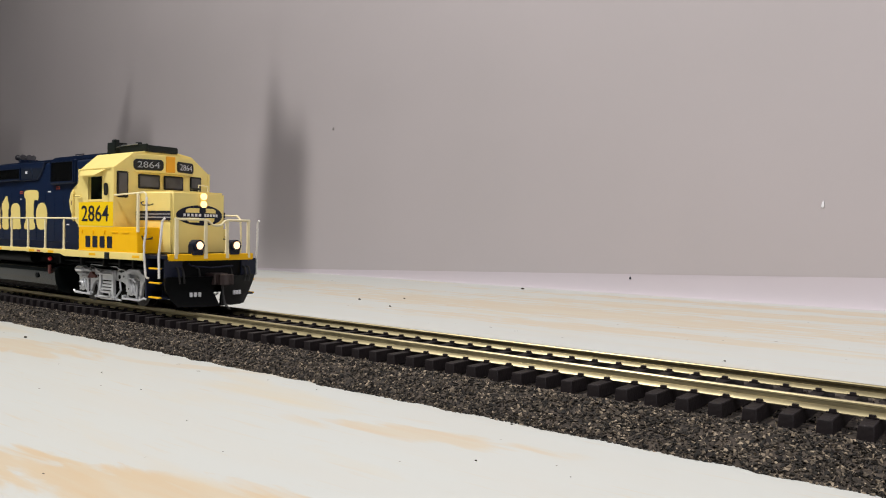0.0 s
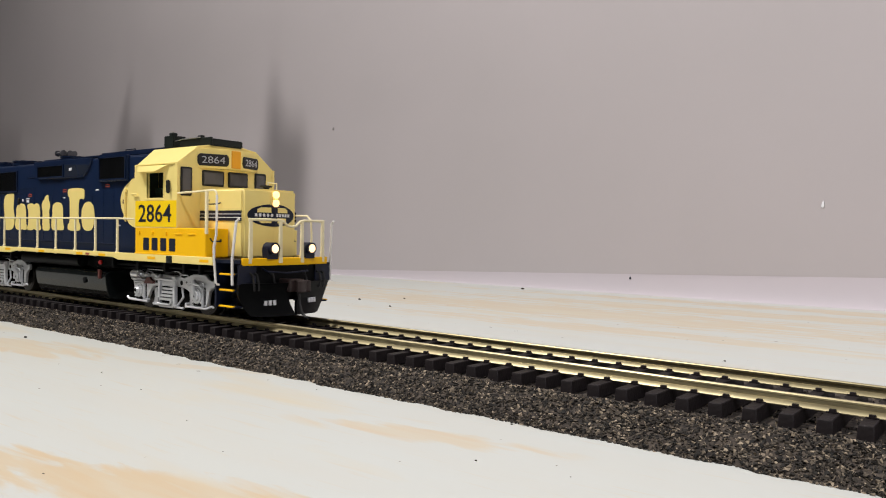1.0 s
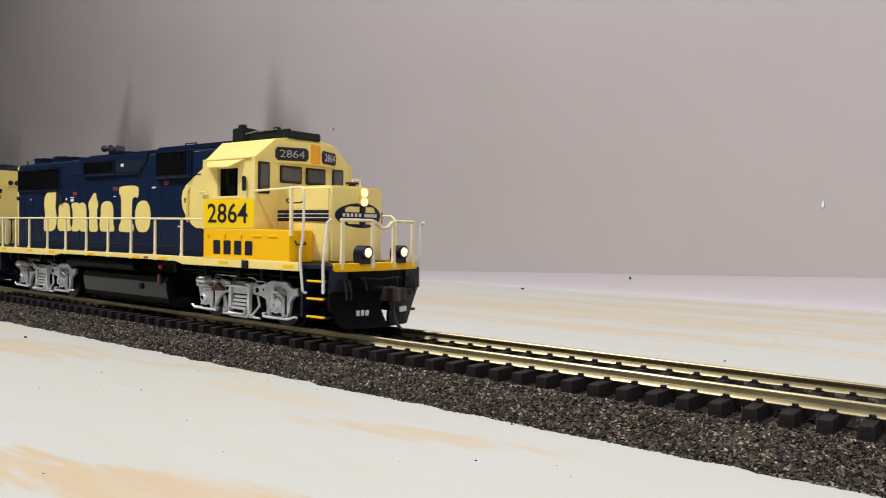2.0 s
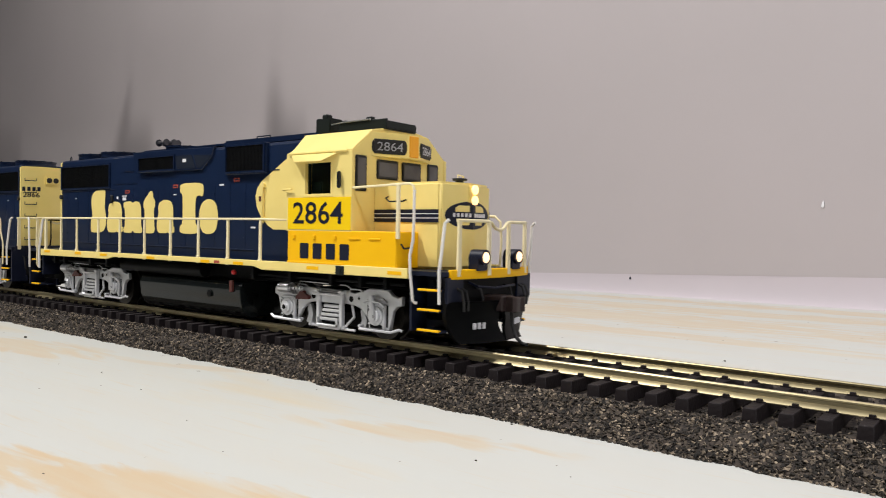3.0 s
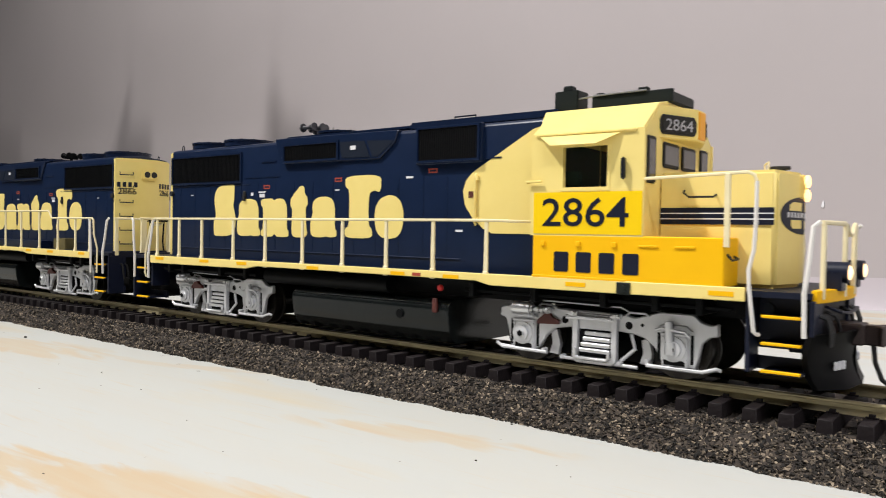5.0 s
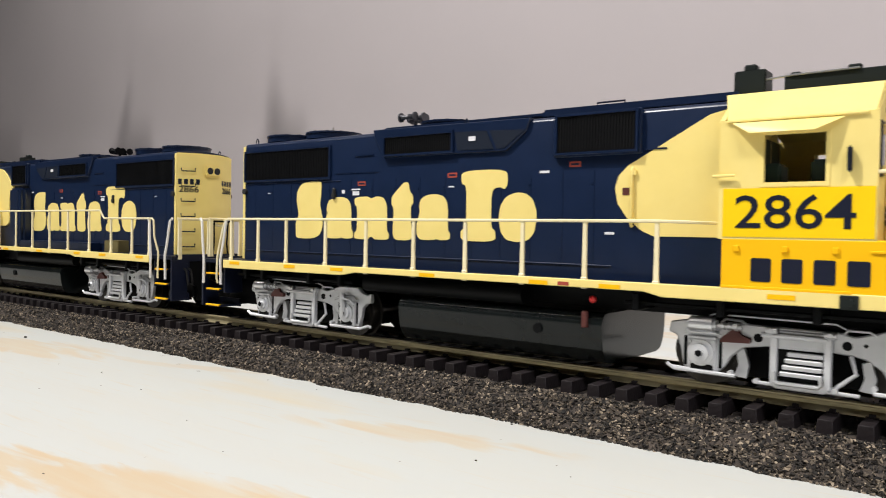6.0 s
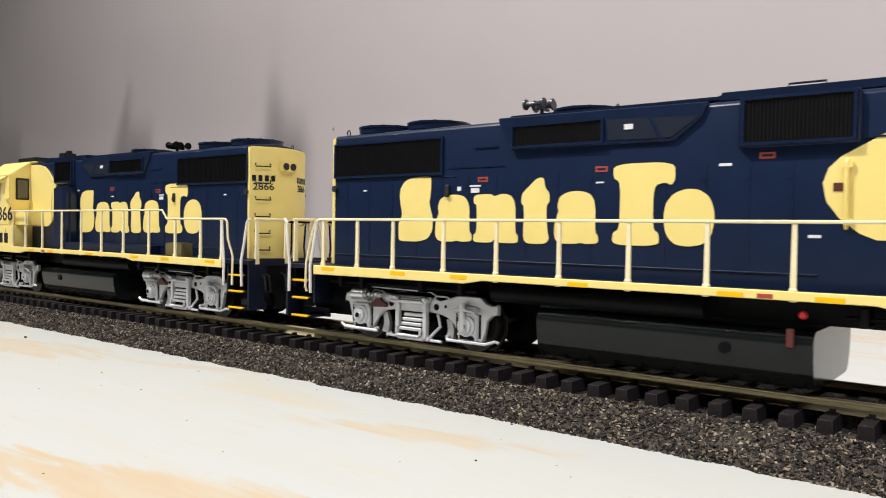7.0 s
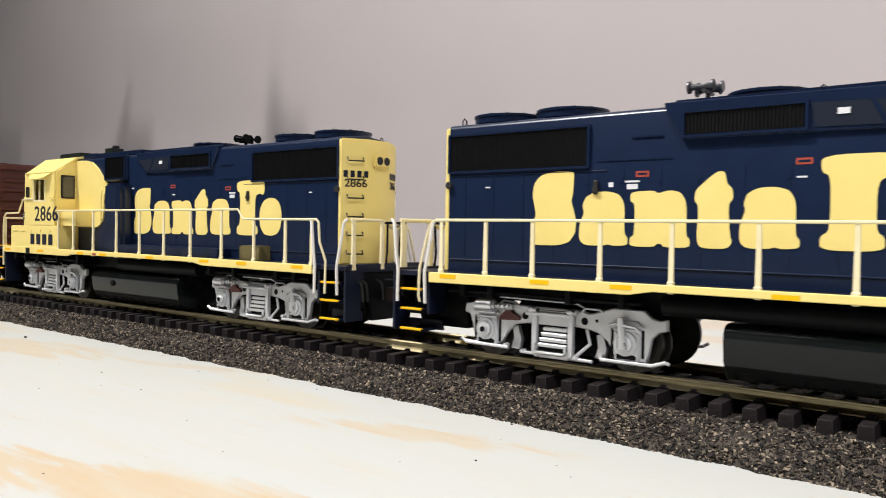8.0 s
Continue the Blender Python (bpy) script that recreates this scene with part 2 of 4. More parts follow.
structure("floor", box(nb(), -3200, 1500, -2200, 500, -960, -900), ROOM, "plain grey floor of the room", "floor")


def wall_mark(x, z, w, h, mat, label, name):
    ob = thing(name, label, "wall mark")
    bm = nb()
    prism(bm, [(-w / 2, -h / 3), (0, -h / 2), (w / 2, -h / 4), (w / 3, h / 2), (-w / 4, h / 3)], "y", -0.5, 0.02)
    bmesh.ops.translate(bm, vec=(x, 0, z), verts=bm.verts)
    part("flake", bm, mat, ob)
    ob.matrix_world = wall_matrix()


wall_mark(-86.0, 52.6, 1.5, 3.8, WHITE_MARK, "small white chip in the wall paint", "paint_chip")
wall_mark(-437.0, 114.5, 2.2, 2.2, ROOM, "small dark nail hole in the wall", "nail_hole")
wall_mark(-189.0, 9.5, 1.2, 1.6, GREY, "tiny dark speck on the paper cove", "dark_speck")


def shade_slat(x, y, z0, h, w, lean):
    """Unseen tapered board, added on a wire over the table to throw the soft spire of shade on the wall."""
    ob = thing("shade_slat", "unseen tapered grey board on a wire, added to shade the wall", "board", group="boards over the table")
    bm = nb()
    prism(bm, [(x - w / 2, z0), (x + w / 2, z0), (x + w / 2, z0 + h * 0.72), (x - w * 0.05, z0 + h * 0.76), (x - w * 0.12 + lean, z0 + h), (x - w * 0.2 + lean, z0 + h), (x - w * 0.42, z0 + h * 0.5)], "y", y - 1.5, y + 1.5)
    part("board", bm, ROOM, ob)
    part("wire", tube(nb(), [(x - w * 0.16 + lean, y, z0 + h - 1), (x - w * 0.16 + lean, y, 1701)], 0.3, 5), GREY, ob)


# added blockers above the view, one for each dark spire on the wall
for wx, wh, ww, ln in ((-478.0, 150.0, 60.0, 0.0), (-712.0, 152.0, 84.0, 10.0), (-1000.0, 165.0, 100.0, 8.0)):
    shade_slat(-520 + (wx + 520) * 0.62, 18.5, 350.0, wh * 0.62, ww * 0.62, ln)


# ---- track ----
PITCH = 5.695
X_TIE = -100.24 + 1.2


def track():
    bed = thing("cork_roadbed", "dark granular cork roadbed strip lying on the plywood", "roadbed")
    nx, ny = 900, 16
    x0, x1 = -1250.0, 160.0
    prof = [(-27.5, 0.0), (-27.2, 0.5), (-26.0, 1.3), (-24.5, 2.1), (-23.0, 2.9), (-21.6, 3.7), (-20.4, 4.3), (-19.2, 4.7), (-16.6, 4.6), (-14.8, 4.1),
            (14.8, 4.1), (16.6, 4.6), (19.2, 4.7), (21.6, 3.6), (24.5, 2.0), (27.5, 0.0)]
    vs, fs = [], []
    for i in range(nx + 1):
        x = x0 + (x1 - x0) * i / nx
        for j, (y, z) in enumerate(prof):
            n1 = noise.noise((x * 0.55, y * 0.55, 3.1))
            n2 = noise.noise((x * 0.16, y * 0.2, 9.7))
            edge = 1.0 if j in (0, 1, 2) or j >= len(prof) - 3 else 0.35
            vs.append(((x) * MM, (y + edge * (0.6 * n1 + 1.3 * n2)) * MM, max(0.0, z + (0.28 * n1 if 0 < j < len(prof) - 1 else -z)) * MM))
    m = len(prof)
    for i in range(nx):
        for j in range(m - 1):
            a = i * m + j
            fs.append((a, a + m, a + m + 1, a + 1))
    me = bpy.data.meshes.new("cork_strip")
    me.from_pydata(vs, [], fs)
    me.materials.append(CORK)
    ob = new("cork_strip", me)
    ob.parent = bed
    # loose angular chips that stand proud of the slope
    rng = np.random.default_rng(5)
    GRAIN = np.array((1.0, 1.0, 0.85))
    vs, fs = [], []
    k = 40000
    xs = -420 + 500 * rng.random(k) ** 0.62
    for i in range(k):
        x = xs[i]
        if rng.random() < 0.78:
            f = rng.random()
            y = -27.3 + 9.0 * f if rng.random() < 0.86 else -27.9 + 0.9 * rng.random()
            z = float(np.interp(y, [p[0] for p in prof], [p[1] for p in prof]))
        else:
            y = -19.0 + 38.0 * rng.random()
            z = float(np.interp(y, [p[0] for p in prof], [p[1] for p in prof]))
        n2 = noise.noise((x * 0.16, y * 0.2, 9.7))
        if y < -24.5:
            y += 1.3 * n2
        s = 0.2 + 0.42 * rng.random() ** 1.8
        c = np.array((x, y, z + 0.12))
        q = rng.normal(size=(3, 3))
        q /= np.linalg.norm(q, axis=1)[:, None]
        r = s * (0.62 + 0.5 * rng.random(6))
        b = len(vs)
        vs.extend(((c + q[j // 2] * (r[j] if j % 2 else -r[j]) * GRAIN) * MM).tolist() for j in range(6))
        fs.extend((b + i0, b + j0, b + k0) for i0 in (0, 1) for j0 in (2, 3) for k0 in (4, 5))
    me = bpy.data.meshes.new("cork_grains")
    me.from_pydata(vs, [], fs)
    me.materials.append(CHIPS)
    ob = tagged(new("cork_grain", me), "loose brown and tan cork grains", kind="stuff")
    ob.parent = bed

    tr = thing("railway_track", "model railway track of brassy rails on dark plastic ties", "railway track", 4.7)
    prof = [(-1.15, 6.8), (1.15, 6.8), (1.15, 6.95), (0.48, 7.66), (0.28, 7.72), (0.28, 8.35), (0.52, 8.5), (0.52, 8.78), (0.30, 9.0), (-0.30, 9.0), (-0.52, 8.78), (-0.52, 8.5), (-0.28, 8.35), (-0.28, 7.72), (-0.48, 7.66), (-1.15, 6.95)]
    for y in (-8.75, 8.75):
        part("rail", prism(nb(), [(y + a, b) for a, b in prof], "x", -1250, 160), RAIL, tr, "brassy metal rail")
    bm = nb()
    prism(bm, [(-1.3, 4.3), (1.3, 4.3), (1.1, 6.8), (-1.1, 6.8)], "y", -16.0, 16.0, 0.12, 1)
    for y in (-8.75, 8.75):
        for s in (-1, 1):
            box(bm, -0.95, 0.95, y + s * 1.15 - 0.55, y + s * 1.15 + 0.55, 6.7, 7.0)
            box(bm, -0.45, 0.45, y + s * 1.35 - 0.45, y + s * 1.35 + 0.45, 6.9, 7.42)
    me = mesh_of("tie", bm, TIE, -4.7)
    first = int((-1240 - X_TIE) / PITCH)
    for i in range(first, first + 243):
        ob = new("tie", me)
        ob.parent = tr
        ob.location = ((X_TIE + i * PITCH) * MM, 0, 0)


track()


# ---- crumbs on the plywood ----
CRUMBS = ((-268, 130, 0.8), (-67.7, 71, 0.35), (-234.7, 116, 0.6), (-257, 152, 0.6), (-251, 258, 1.1), (-246.5, -40.2, 0.55), (-66.8, -51.2, 0.22), (-74.6, -28.9, 0.26), (-151, -57.4, 0.16), (-99.6, -73.6, 0.12), (-120.7, -66.2, 0.13), (-51.9, -48.5, 0.12), (-123.4, -32.0, 0.14), (-175.3, -53.3, 0.18))
for cx, cy, r in CRUMBS:
    bm = nb()
    bmesh.ops.create_icosphere(bm, subdivisions=1, radius=r, matrix=Matrix.Translation((0, 0, r * 0.45)) @ Matrix.Diagonal((1.2, 0.9, 0.55, 1)))
    ob = new("crumb", mesh_of("crumb", bm, CORK))
    ob.location = (cx * MM, cy * MM, 0)
    tagged(ob, "tiny dark cork crumb lying on the plywood", "crumb", "crumbs on the plywood")


# ---- locomotives ----
LOCO_1, LOCO_2, CAR_1 = -143.55, -356.1, -550.0
WHEEL_R = 5.83
SPIN = []


WAVE = ((0.0, 0.03), (0.10, 0.0), (0.60, 0.0), (0.86, 0.05), (0.98, 0.17), (1.0, 0.33), (0.94, 0.48), (0.88, 0.60), (0.92, 0.70), (0.94, 0.99), (0.84, 1.0), (0.45, 1.0), (0.18, 0.95), (0.04, 0.83), (0.02, 0.66), (0.07, 0.53), (0.10, 0.42), (0.06, 0.34), (0.0, 0.30))
DOME = ((0.0, 0.10), (0.12, 0.0), (0.50, 0.0), (0.60, 0.03), (0.72, 0.0), (1.0, 0.02), (1.0, 0.16), (0.93, 0.22), (0.93, 0.76), (0.82, 0.94), (0.60, 1.0), (0.32, 0.99), (0.12, 0.90), (0.06, 0.72), (0.10, 0.62), (0.04, 0.48), (0.0, 0.34))
BLOCK = ((0.0, 0.0), (0.42, 0.0), (0.46, 0.06), (0.54, 0.06), (0.58, 0.0), (1.0, 0.0), (1.0, 0.16), (0.94, 0.20), (0.94, 0.78), (0.84, 0.96), (0.66, 1.0), (0.46, 0.94), (0.40, 1.0), (0.0, 0.98), (0.0, 0.80), (0.08, 0.78), (0.08, 0.20), (0.0, 0.16))
POST = ((0.14, 0.08), (0.26, 0.0), (0.78, 0.0), (0.90, 0.08), (0.84, 0.20), (0.80, 0.58), (0.90, 0.64), (0.88, 0.78), (0.76, 0.84), (0.72, 1.0), (0.54, 1.0), (0.28, 0.86), (0.10, 0.76), (0.08, 0.62), (0.18, 0.56))
BEAM = ((0.0, 0.0), (0.76, 0.0), (0.76, 0.15), (0.66, 0.20), (0.66, 0.72), (0.84, 0.76), (0.94, 0.72), (1.0, 0.80), (0.98, 1.0), (0.0, 1.0), (0.0, 0.82), (0.12, 0.78), (0.12, 0.20), (0.0, 0.15))
ROUND = ((0.06, 0.20), (0.22, 0.04), (0.50, 0.0), (0.78, 0.04), (0.94, 0.18), (1.0, 0.42), (1.0, 0.62), (0.90, 0.86), (0.70, 0.98), (0.46, 1.0), (0.20, 0.92), (0.04, 0.74), (0.0, 0.48))


def rounded(shape):
    """Corners of an outline cut twice, for a brushed-on soft contour."""
    for _ in range(2):
        shape = [(p[0] + (q[0] - p[0]) * f, p[1] + (q[1] - p[1]) * f) for p, q in zip(shape, (*shape[1:], shape[0])) for f in (0.2, 0.8)]
    return shape


def brand_shapes(loco, side, y, mat):
    """Seven plain solid cream patches where the hood carries its large painted mark."""
    y0, y1 = sorted((y, y + side * 0.12))
    for shape, a, b, z0, z1 in ((WAVE, -66.8, -56.4, 32.8, 47.8), (DOME, -55.7, -45.4, 33.0, 43.6), (BLOCK, -45.0, -33.4, 33.0, 43.6), (POST, -33.4, -25.0, 33.0, 46.7),
                                (DOME, -24.7, -14.9, 33.2, 43.8), (BEAM, -11.9, 0.4, 33.2, 48.8), (ROUND, -1.8, 7.6, 33.2, 43.8)):
        bm = nb()
        if side > 0:
            a, b = -59.0 - a, -59.0 - b
        prism(bm, [(a + u * (b - a), z0 + v * (z1 - z0)) for u, v in rounded(shape)], "y", y0, y1)
        part("painted_patch", bm, mat, loco, "cream painted patch on the hood side")


def small_shapes(loco, m_of, n, w, h, gap, mat, parent=None):
    """n plain blocks in a row, in place of a painted mark."""
    for k in range(n):
        x = k * (w + gap)
        bm = nb()
        prism(bm, [(x + u * w, v * h) for u, v in ((0.16, 0), (0.84, 0), (0.9, 0.06), (0.9, 0.94), (0.84, 1), (0.16, 1), (0.1, 0.94), (0.1, 0.06))], "y", -0.08, 0.0)
        bmesh.ops.transform(bm, matrix=m_of @ Matrix.Rotation(radians(-90), 4, "X"), verts=bm.verts)
        part("painted_mark", bm, mat, parent or loco, "dark painted block")


def side_frame(truck, side, cx, flip):
    """One silver truck side with brake gear; flip turns it end for end."""
    def X(v):
        return cx + v * flip
    y0, y1 = (-13.5, -12.2) if side < 0 else (12.2, 13.5)
    yo = -13.5 if side < 0 else 13.5
    bm = nb()
    out = [(-21.5, 19.9), (-21.8, 18.0), (-20.4, 17.6), (-19.7, 15.4), (-19.0, 12.0), (-12.9, 11.7), (-12.1, 12.4), (-10.8, 14.6), (-8.7, 16.4), (-4.7, 17.0), (4.9, 17.0), (8.1, 16.7), (10.0, 16.2), (11.9, 14.8), (13.4, 12.2),
           (19.6, 11.5), (20.1, 13.6), (20.6, 16.2), (22.1, 17.5), (23.5, 17.7), (23.4, 20.0), (22.2, 19.6), (20.5, 20.0), (19.0, 21.3), (15.6, 21.3), (12.9, 21.3), (10.5, 20.5), (8.0, 19.8), (6.1, 20.3), (-5.9, 20.4), (-9.5, 20.5), (-13.0, 20.0), (-19.0, 20.4)]
    prism(bm, [(X(a), b) for a, b in out], "y", y0, y1, 0.22, 1)
    sf = part("side_frame", bm, SILVER, truck, "silver painted truck side frame")
    # swing hanger: an open frame with rounded feet, a plate across its top and bright leaf springs
    bm = nb()
    o = yo + side * 0.05
    lo, hi = sorted((o, o + side * 1.2))
    prism(bm, [(X(v), z) for v, z in ((-4.2, 20.2), (-4.2, 11.4), (-3.3, 10.4), (4.1, 10.4), (5.0, 11.4), (5.0, 20.2), (3.9, 20.2), (3.9, 11.9), (3.5, 11.4), (-2.7, 11.4), (-3.1, 11.9), (-3.1, 20.2))], "y", lo, hi, 0.12, 1)
    xa, xb = sorted((X(-3.2), X(4.0)))
    box(bm, xa, xb, *sorted((o - side * 0.1, o + side * 0.5)), 16.9, 19.9, 0.12, 1)
    part("spring_hanger", bm, SILVER, truck)
    bm = nb()
    for k in range(4):
        xa, xb = sorted((X(-2.6 + 0.35 * k), X(3.8)))
        box(bm, xa, xb, *sorted((o, o + side * (1.5 - 0.1 * k))), 12.6 + k * 1.08, 13.35 + k * 1.08, 0.14, 1)
    part("leaf_spring", bm, CHROME, truck, "bright stacked leaf spring bars")
    bm = nb()
    y3 = o + side * 1.5
    tube(bm, [(X(-3.4), y3, 13.3), (X(-3.4), y3, 11.7), (X(-3.0), y3, 11.4), (X(3.2), y3, 11.4), (X(3.6), y3, 11.8), (X(3.6), y3, 13.2)], 0.34)
    box(bm, *sorted((X(-3.2), X(3.4))), *sorted((o, y3)), 11.3, 11.7)
    part("spring_tray", bm, CHROME, truck, "bright tray under the leaf springs")
    # solid black block fills the hanger opening, its colour serving as recess shade
    bm = nb()
    xa, xb = sorted((X(-3.1), X(3.9)))
    box(bm, xa, xb, *sorted((o - side * 1.0, o + side * 0.2)), 11.7, 16.9)
    part("spring_recess_shade", bm, BLACK, truck)
    bm = nb()
    for v in (-4.0, 4.8):
        cyl(bm, (X(v - 0.9), yo + side * 1.0, 19.9), (X(v + 0.9), yo + side * 1.0, 19.9), 0.62, 12)
        cyl(bm, (X(v), yo + side * 1.2, 19.9), (X(v), yo + side * 1.8, 19.9), 0.4, 8)
    part("hanger_pin", bm, CHROME, truck)
    part("brake_line", tube(nb(), [(X(-14.5), yo + side * 0.2, 21.4), (X(-13.5), yo + side * 0.4, 21.8), (X(5.5), yo + side * 0.4, 21.6), (X(6.8), yo, 20.9)], 0.17, 5), SILVER, truck)
    # axle boxes
    for j in (-15.75, 15.75):
        bm = nb()
        cyl(bm, (X(j), yo - side * 0.2, 14.9), (X(j), yo + side * 0.9, 14.9), 2.3, 20)
        cyl(bm, (X(j), yo + side * 0.8, 14.9), (X(j), yo + side * 1.5, 14.9), 1.55, 18)
        cyl(bm, (X(j), yo + side * 1.4, 14.9), (X(j), yo + side * 1.9, 14.9), 0.8, 6)
        ax = part("axle_box", bm, SILVER, truck)
        part("axle_bolt", cyl(nb(), (X(j), yo + side * 1.88, 14.9), (X(j), yo + side * 2.05, 14.9), 0.62, 6), BLACK, truck)
        bm = nb()
        xa, xb = sorted((X(j - 2.3), X(j + 2.6)))
        box(bm, xa, xb, *sorted((yo - side * 0.1, yo + side * 0.55)), 11.6, 17.4, 0.25, 1)
        box(bm, xa - 0.1, xb + 0.1, *sorted((yo, yo + side * 0.9)), 17.2, 17.8, 0.15, 1)
        part("pedestal_liner", bm, SILVER, truck)
        # black strip laid on the liner, standing in for the shade of a gap
        bm = nb()
        box(bm, xa + 0.5, xb - 0.5, *sorted((yo + side * 0.5, yo + side * 0.62)), 12.0, 12.9)
        part("pedestal_shadow_gap", bm, BLACK, truck)
        # upright black strips on the frame imitate shade in the pedestal slots
        for q in (-2.9, 3.2):
            bm = nb()
            xa, xb = sorted((X(j + q - 0.28), X(j + q + 0.28)))
            box(bm, xa, xb, *sorted((yo, yo + side * 0.08)), 12.4, 17.6)
            part("pedestal_slot_shade", bm, BLACK, truck)
        bm = nb()
        for q, z in ((-2.0, 16.8), (2.2, 16.8), (-2.0, 13.0), (2.2, 13.0)):
            cyl(bm, (X(j + q), yo + side * 0.4, z), (X(j + q), yo + side * 0.8, z), 0.3, 6)
        part("bolt_set", bm, SILVER, truck)
        bm = nb()
        prism(bm, [(X(j - 3.4), 18.2), (X(j + 3.4), 18.2), (X(j + 2.2), 19.2), (X(j - 2.2), 19.2)], "y", *sorted((yo, yo + side * 0.45)), 0.1, 1)
        part("equaliser_seat", bm, SILVER, truck)
    bm = nb()
    for a, z in ((-4.9, 19.0), (3.9, 19.0), (-6.4, 11.2), (5.6, 11.2), (-10.6, 12.0), (11.0, 12.2)):
        cyl(bm, (X(a), yo, z), (X(a), yo + side * 1.3, z), 0.42, 10)
    part("pin", bm, SILVER, truck)
    bm = nb()
    cyl(bm, (X(-5.6), yo + side * 1.0, 19.1), (X(4.4), yo + side * 1.0, 19.1), 0.45, 8)
    part("hanger_bar", bm, CHROME, truck)
    # snubber on the outer axle box
    bm = nb()
    cyl(bm, (X(15.4), yo + side * 1.3, 15.6), (X(15.0), yo + side * 1.3, 19.8), 0.75, 12)
    cyl(bm, (X(15.5), yo + side * 1.3, 14.0), (X(15.4), yo + side * 1.3, 16.2), 1.05, 12)
    tube(bm, [(X(12.6), yo + side * 1.2, 18.1), (X(14), yo + side * 1.6, 18.6), (X(18.2), yo + side * 1.6, 18.2), (X(18.8), yo + side * 1.2, 17.2)], 0.3)
    part("snubber", bm, CHROME, truck)
    # brake cylinder with its lever
    bm = nb()
    c0 = yo + side * 1.6
    cyl(bm, (X(-17.2), c0, 20.0), (X(-13.2), c0, 20.0), 1.4, 18)
    cyl(bm, (X(-17.5), c0, 20.0), (X(-17.1), c0, 20.0), 1.05, 18)
    cyl(bm, (X(-13.3), c0, 20.0), (X(-12.7), c0, 20.0), 0.9, 18)
    cyl(bm, (X(-12.8), c0, 20.0), (X(-8.6), c0, 19.9), 0.42, 10)
    for v in (-12.0, -10.9, -9.8):
        cyl(bm, (X(v), c0, 20.0), (X(v + 0.6), c0, 20.0), 0.72, 10)
    box(bm, *sorted((X(-17.6), X(-12.9))), *sorted((yo, c0)), 18.3, 18.8, 0.1, 1)
    part("brake_cylinder", bm, CHROME, truck, "bright brake cylinder")
    bm = nb()
    prism(bm, [(X(-12.4), 17.1), (X(-7.6), 17.3), (X(-7.4), 18.0), (X(-9.0), 18.6), (X(-9.6), 19.4), (X(-10.6), 19.3), (X(-12.2), 17.9)], "y", *sorted((yo, yo + side * 0.9)))
    part("brake_lever", bm, RUST, truck, "dark red brake lever")
    # holes in the frame: uncut, black discs give the shade inside them
    bm = nb()
    for a in (-6.4, 7.0):
        cyl(bm, (X(a), yo - side * 0.2, 18.3), (X(a), yo + side * 0.04, 18.3), 0.75, 12)
    cyl(bm, (X(9.6), yo - side * 0.2, 18.6), (X(9.6), yo + side * 0.04, 18.6), 0.4, 4)
    part("frame_hole_shade", bm, BLACK, truck)
    # brake rods, hanger loops and shoes
    bm = nb()
    tube(bm, [(X(-21.6), yo + side * 1.2, 12.5), (X(-20.2), yo + side * 1.2, 11.7), (X(-9.7), yo + side * 1.2, 11.6)], 0.36)
    tube(bm, [(X(-21.0), yo + side * 0.4, 11.9), (X(-10.5), yo + side * 0.4, 11.5)], 0.3)
    tube(bm, [(X(11.0), yo + side * 1.2, 11.5), (X(21.2), yo + side * 1.2, 11.5), (X(23.6), yo + side * 1.0, 12.3), (X(24.2), yo + side * 0.6, 12.0)], 0.36)
    tube(bm, [(X(-6.6), yo, 11.2), (X(-6.2), yo + side * 0.8, 11.0), (X(9.0), yo + side * 0.5, 10.7)], 0.35)
    tube(bm, [(X(5.0), yo + side * 0.3, 11.0), (X(8.4), yo + side * 0.3, 14.0), (X(7.6), yo + side * 0.2, 16.8)], 0.35)
    part("brake_rod", bm, SILVER, truck)
    bm = nb()
    for a in (-9.4, 9.8):
        prism(bm, [(X(a - 1.2), 11.2), (X(a + 0.8), 11.0), (X(a + 1.2), 13.2), (X(a + 0.4), 16.0), (X(a - 0.9), 15.6), (X(a - 0.5), 13.2)], "y", *sorted((side * 11.0, side * 12.1)))
    part("brake_shoe", bm, SILVER, truck)
    bm = nb()
    tube(bm, [(X(-8), yo, 20.2), (X(-9), yo + side * 0.3, 20.9), (X(-11.6), yo + side * 0.3, 21.1), (X(-12.6), yo, 20.4)], 0.22)
    tube(bm, [(X(6.4), yo, 20.0), (X(7.2), yo + side * 0.3, 20.8), (X(10.2), yo + side * 0.3, 20.8), (X(11.0), yo, 20.2)], 0.22)
    part("lifting_eye", bm, SILVER, truck)


def wheelset(truck, x, base):
    """Two wheels on an axle that turns about its own centre."""
    bm = nb()
    for s in (-1, 1):
        cyl(bm, (0, s * 7.6, 0), (0, s * 8.0, 0), 6.5, 40)
        cyl(bm, (0, s * 7.9, 0), (0, s * 10.4, 0), WHEEL_R, 40)
        cyl(bm, (0, s * 10.2, 0), (0, s * 10.55, 0), 5.80, 40)
        cyl(bm, (0, s * 10.5, 0), (0, s * 10.7, 0), 5.0, 36)
        for k in range(6):
            a = k * math.pi / 3
            cyl(bm, (3.3 * math.cos(a), s * 10.6, 3.3 * math.sin(a)), (3.3 * math.cos(a), s * 10.9, 3.3 * math.sin(a)), 0.6, 8)
    cyl(bm, (0, -12.1, 0), (0, 12.1, 0), 1.2, 12)
    me = mesh_of("wheelset", bm, STEEL)
    me.materials.append(SILVER)
    for p in me.polygons:
        r = math.hypot(p.center.x, p.center.z)
        if abs(p.center.y) > 0.0103 and r > 0.0050 and abs(p.normal.y) > 0.9:
            p.material_index = 1
    ob = new("wheelset", me)
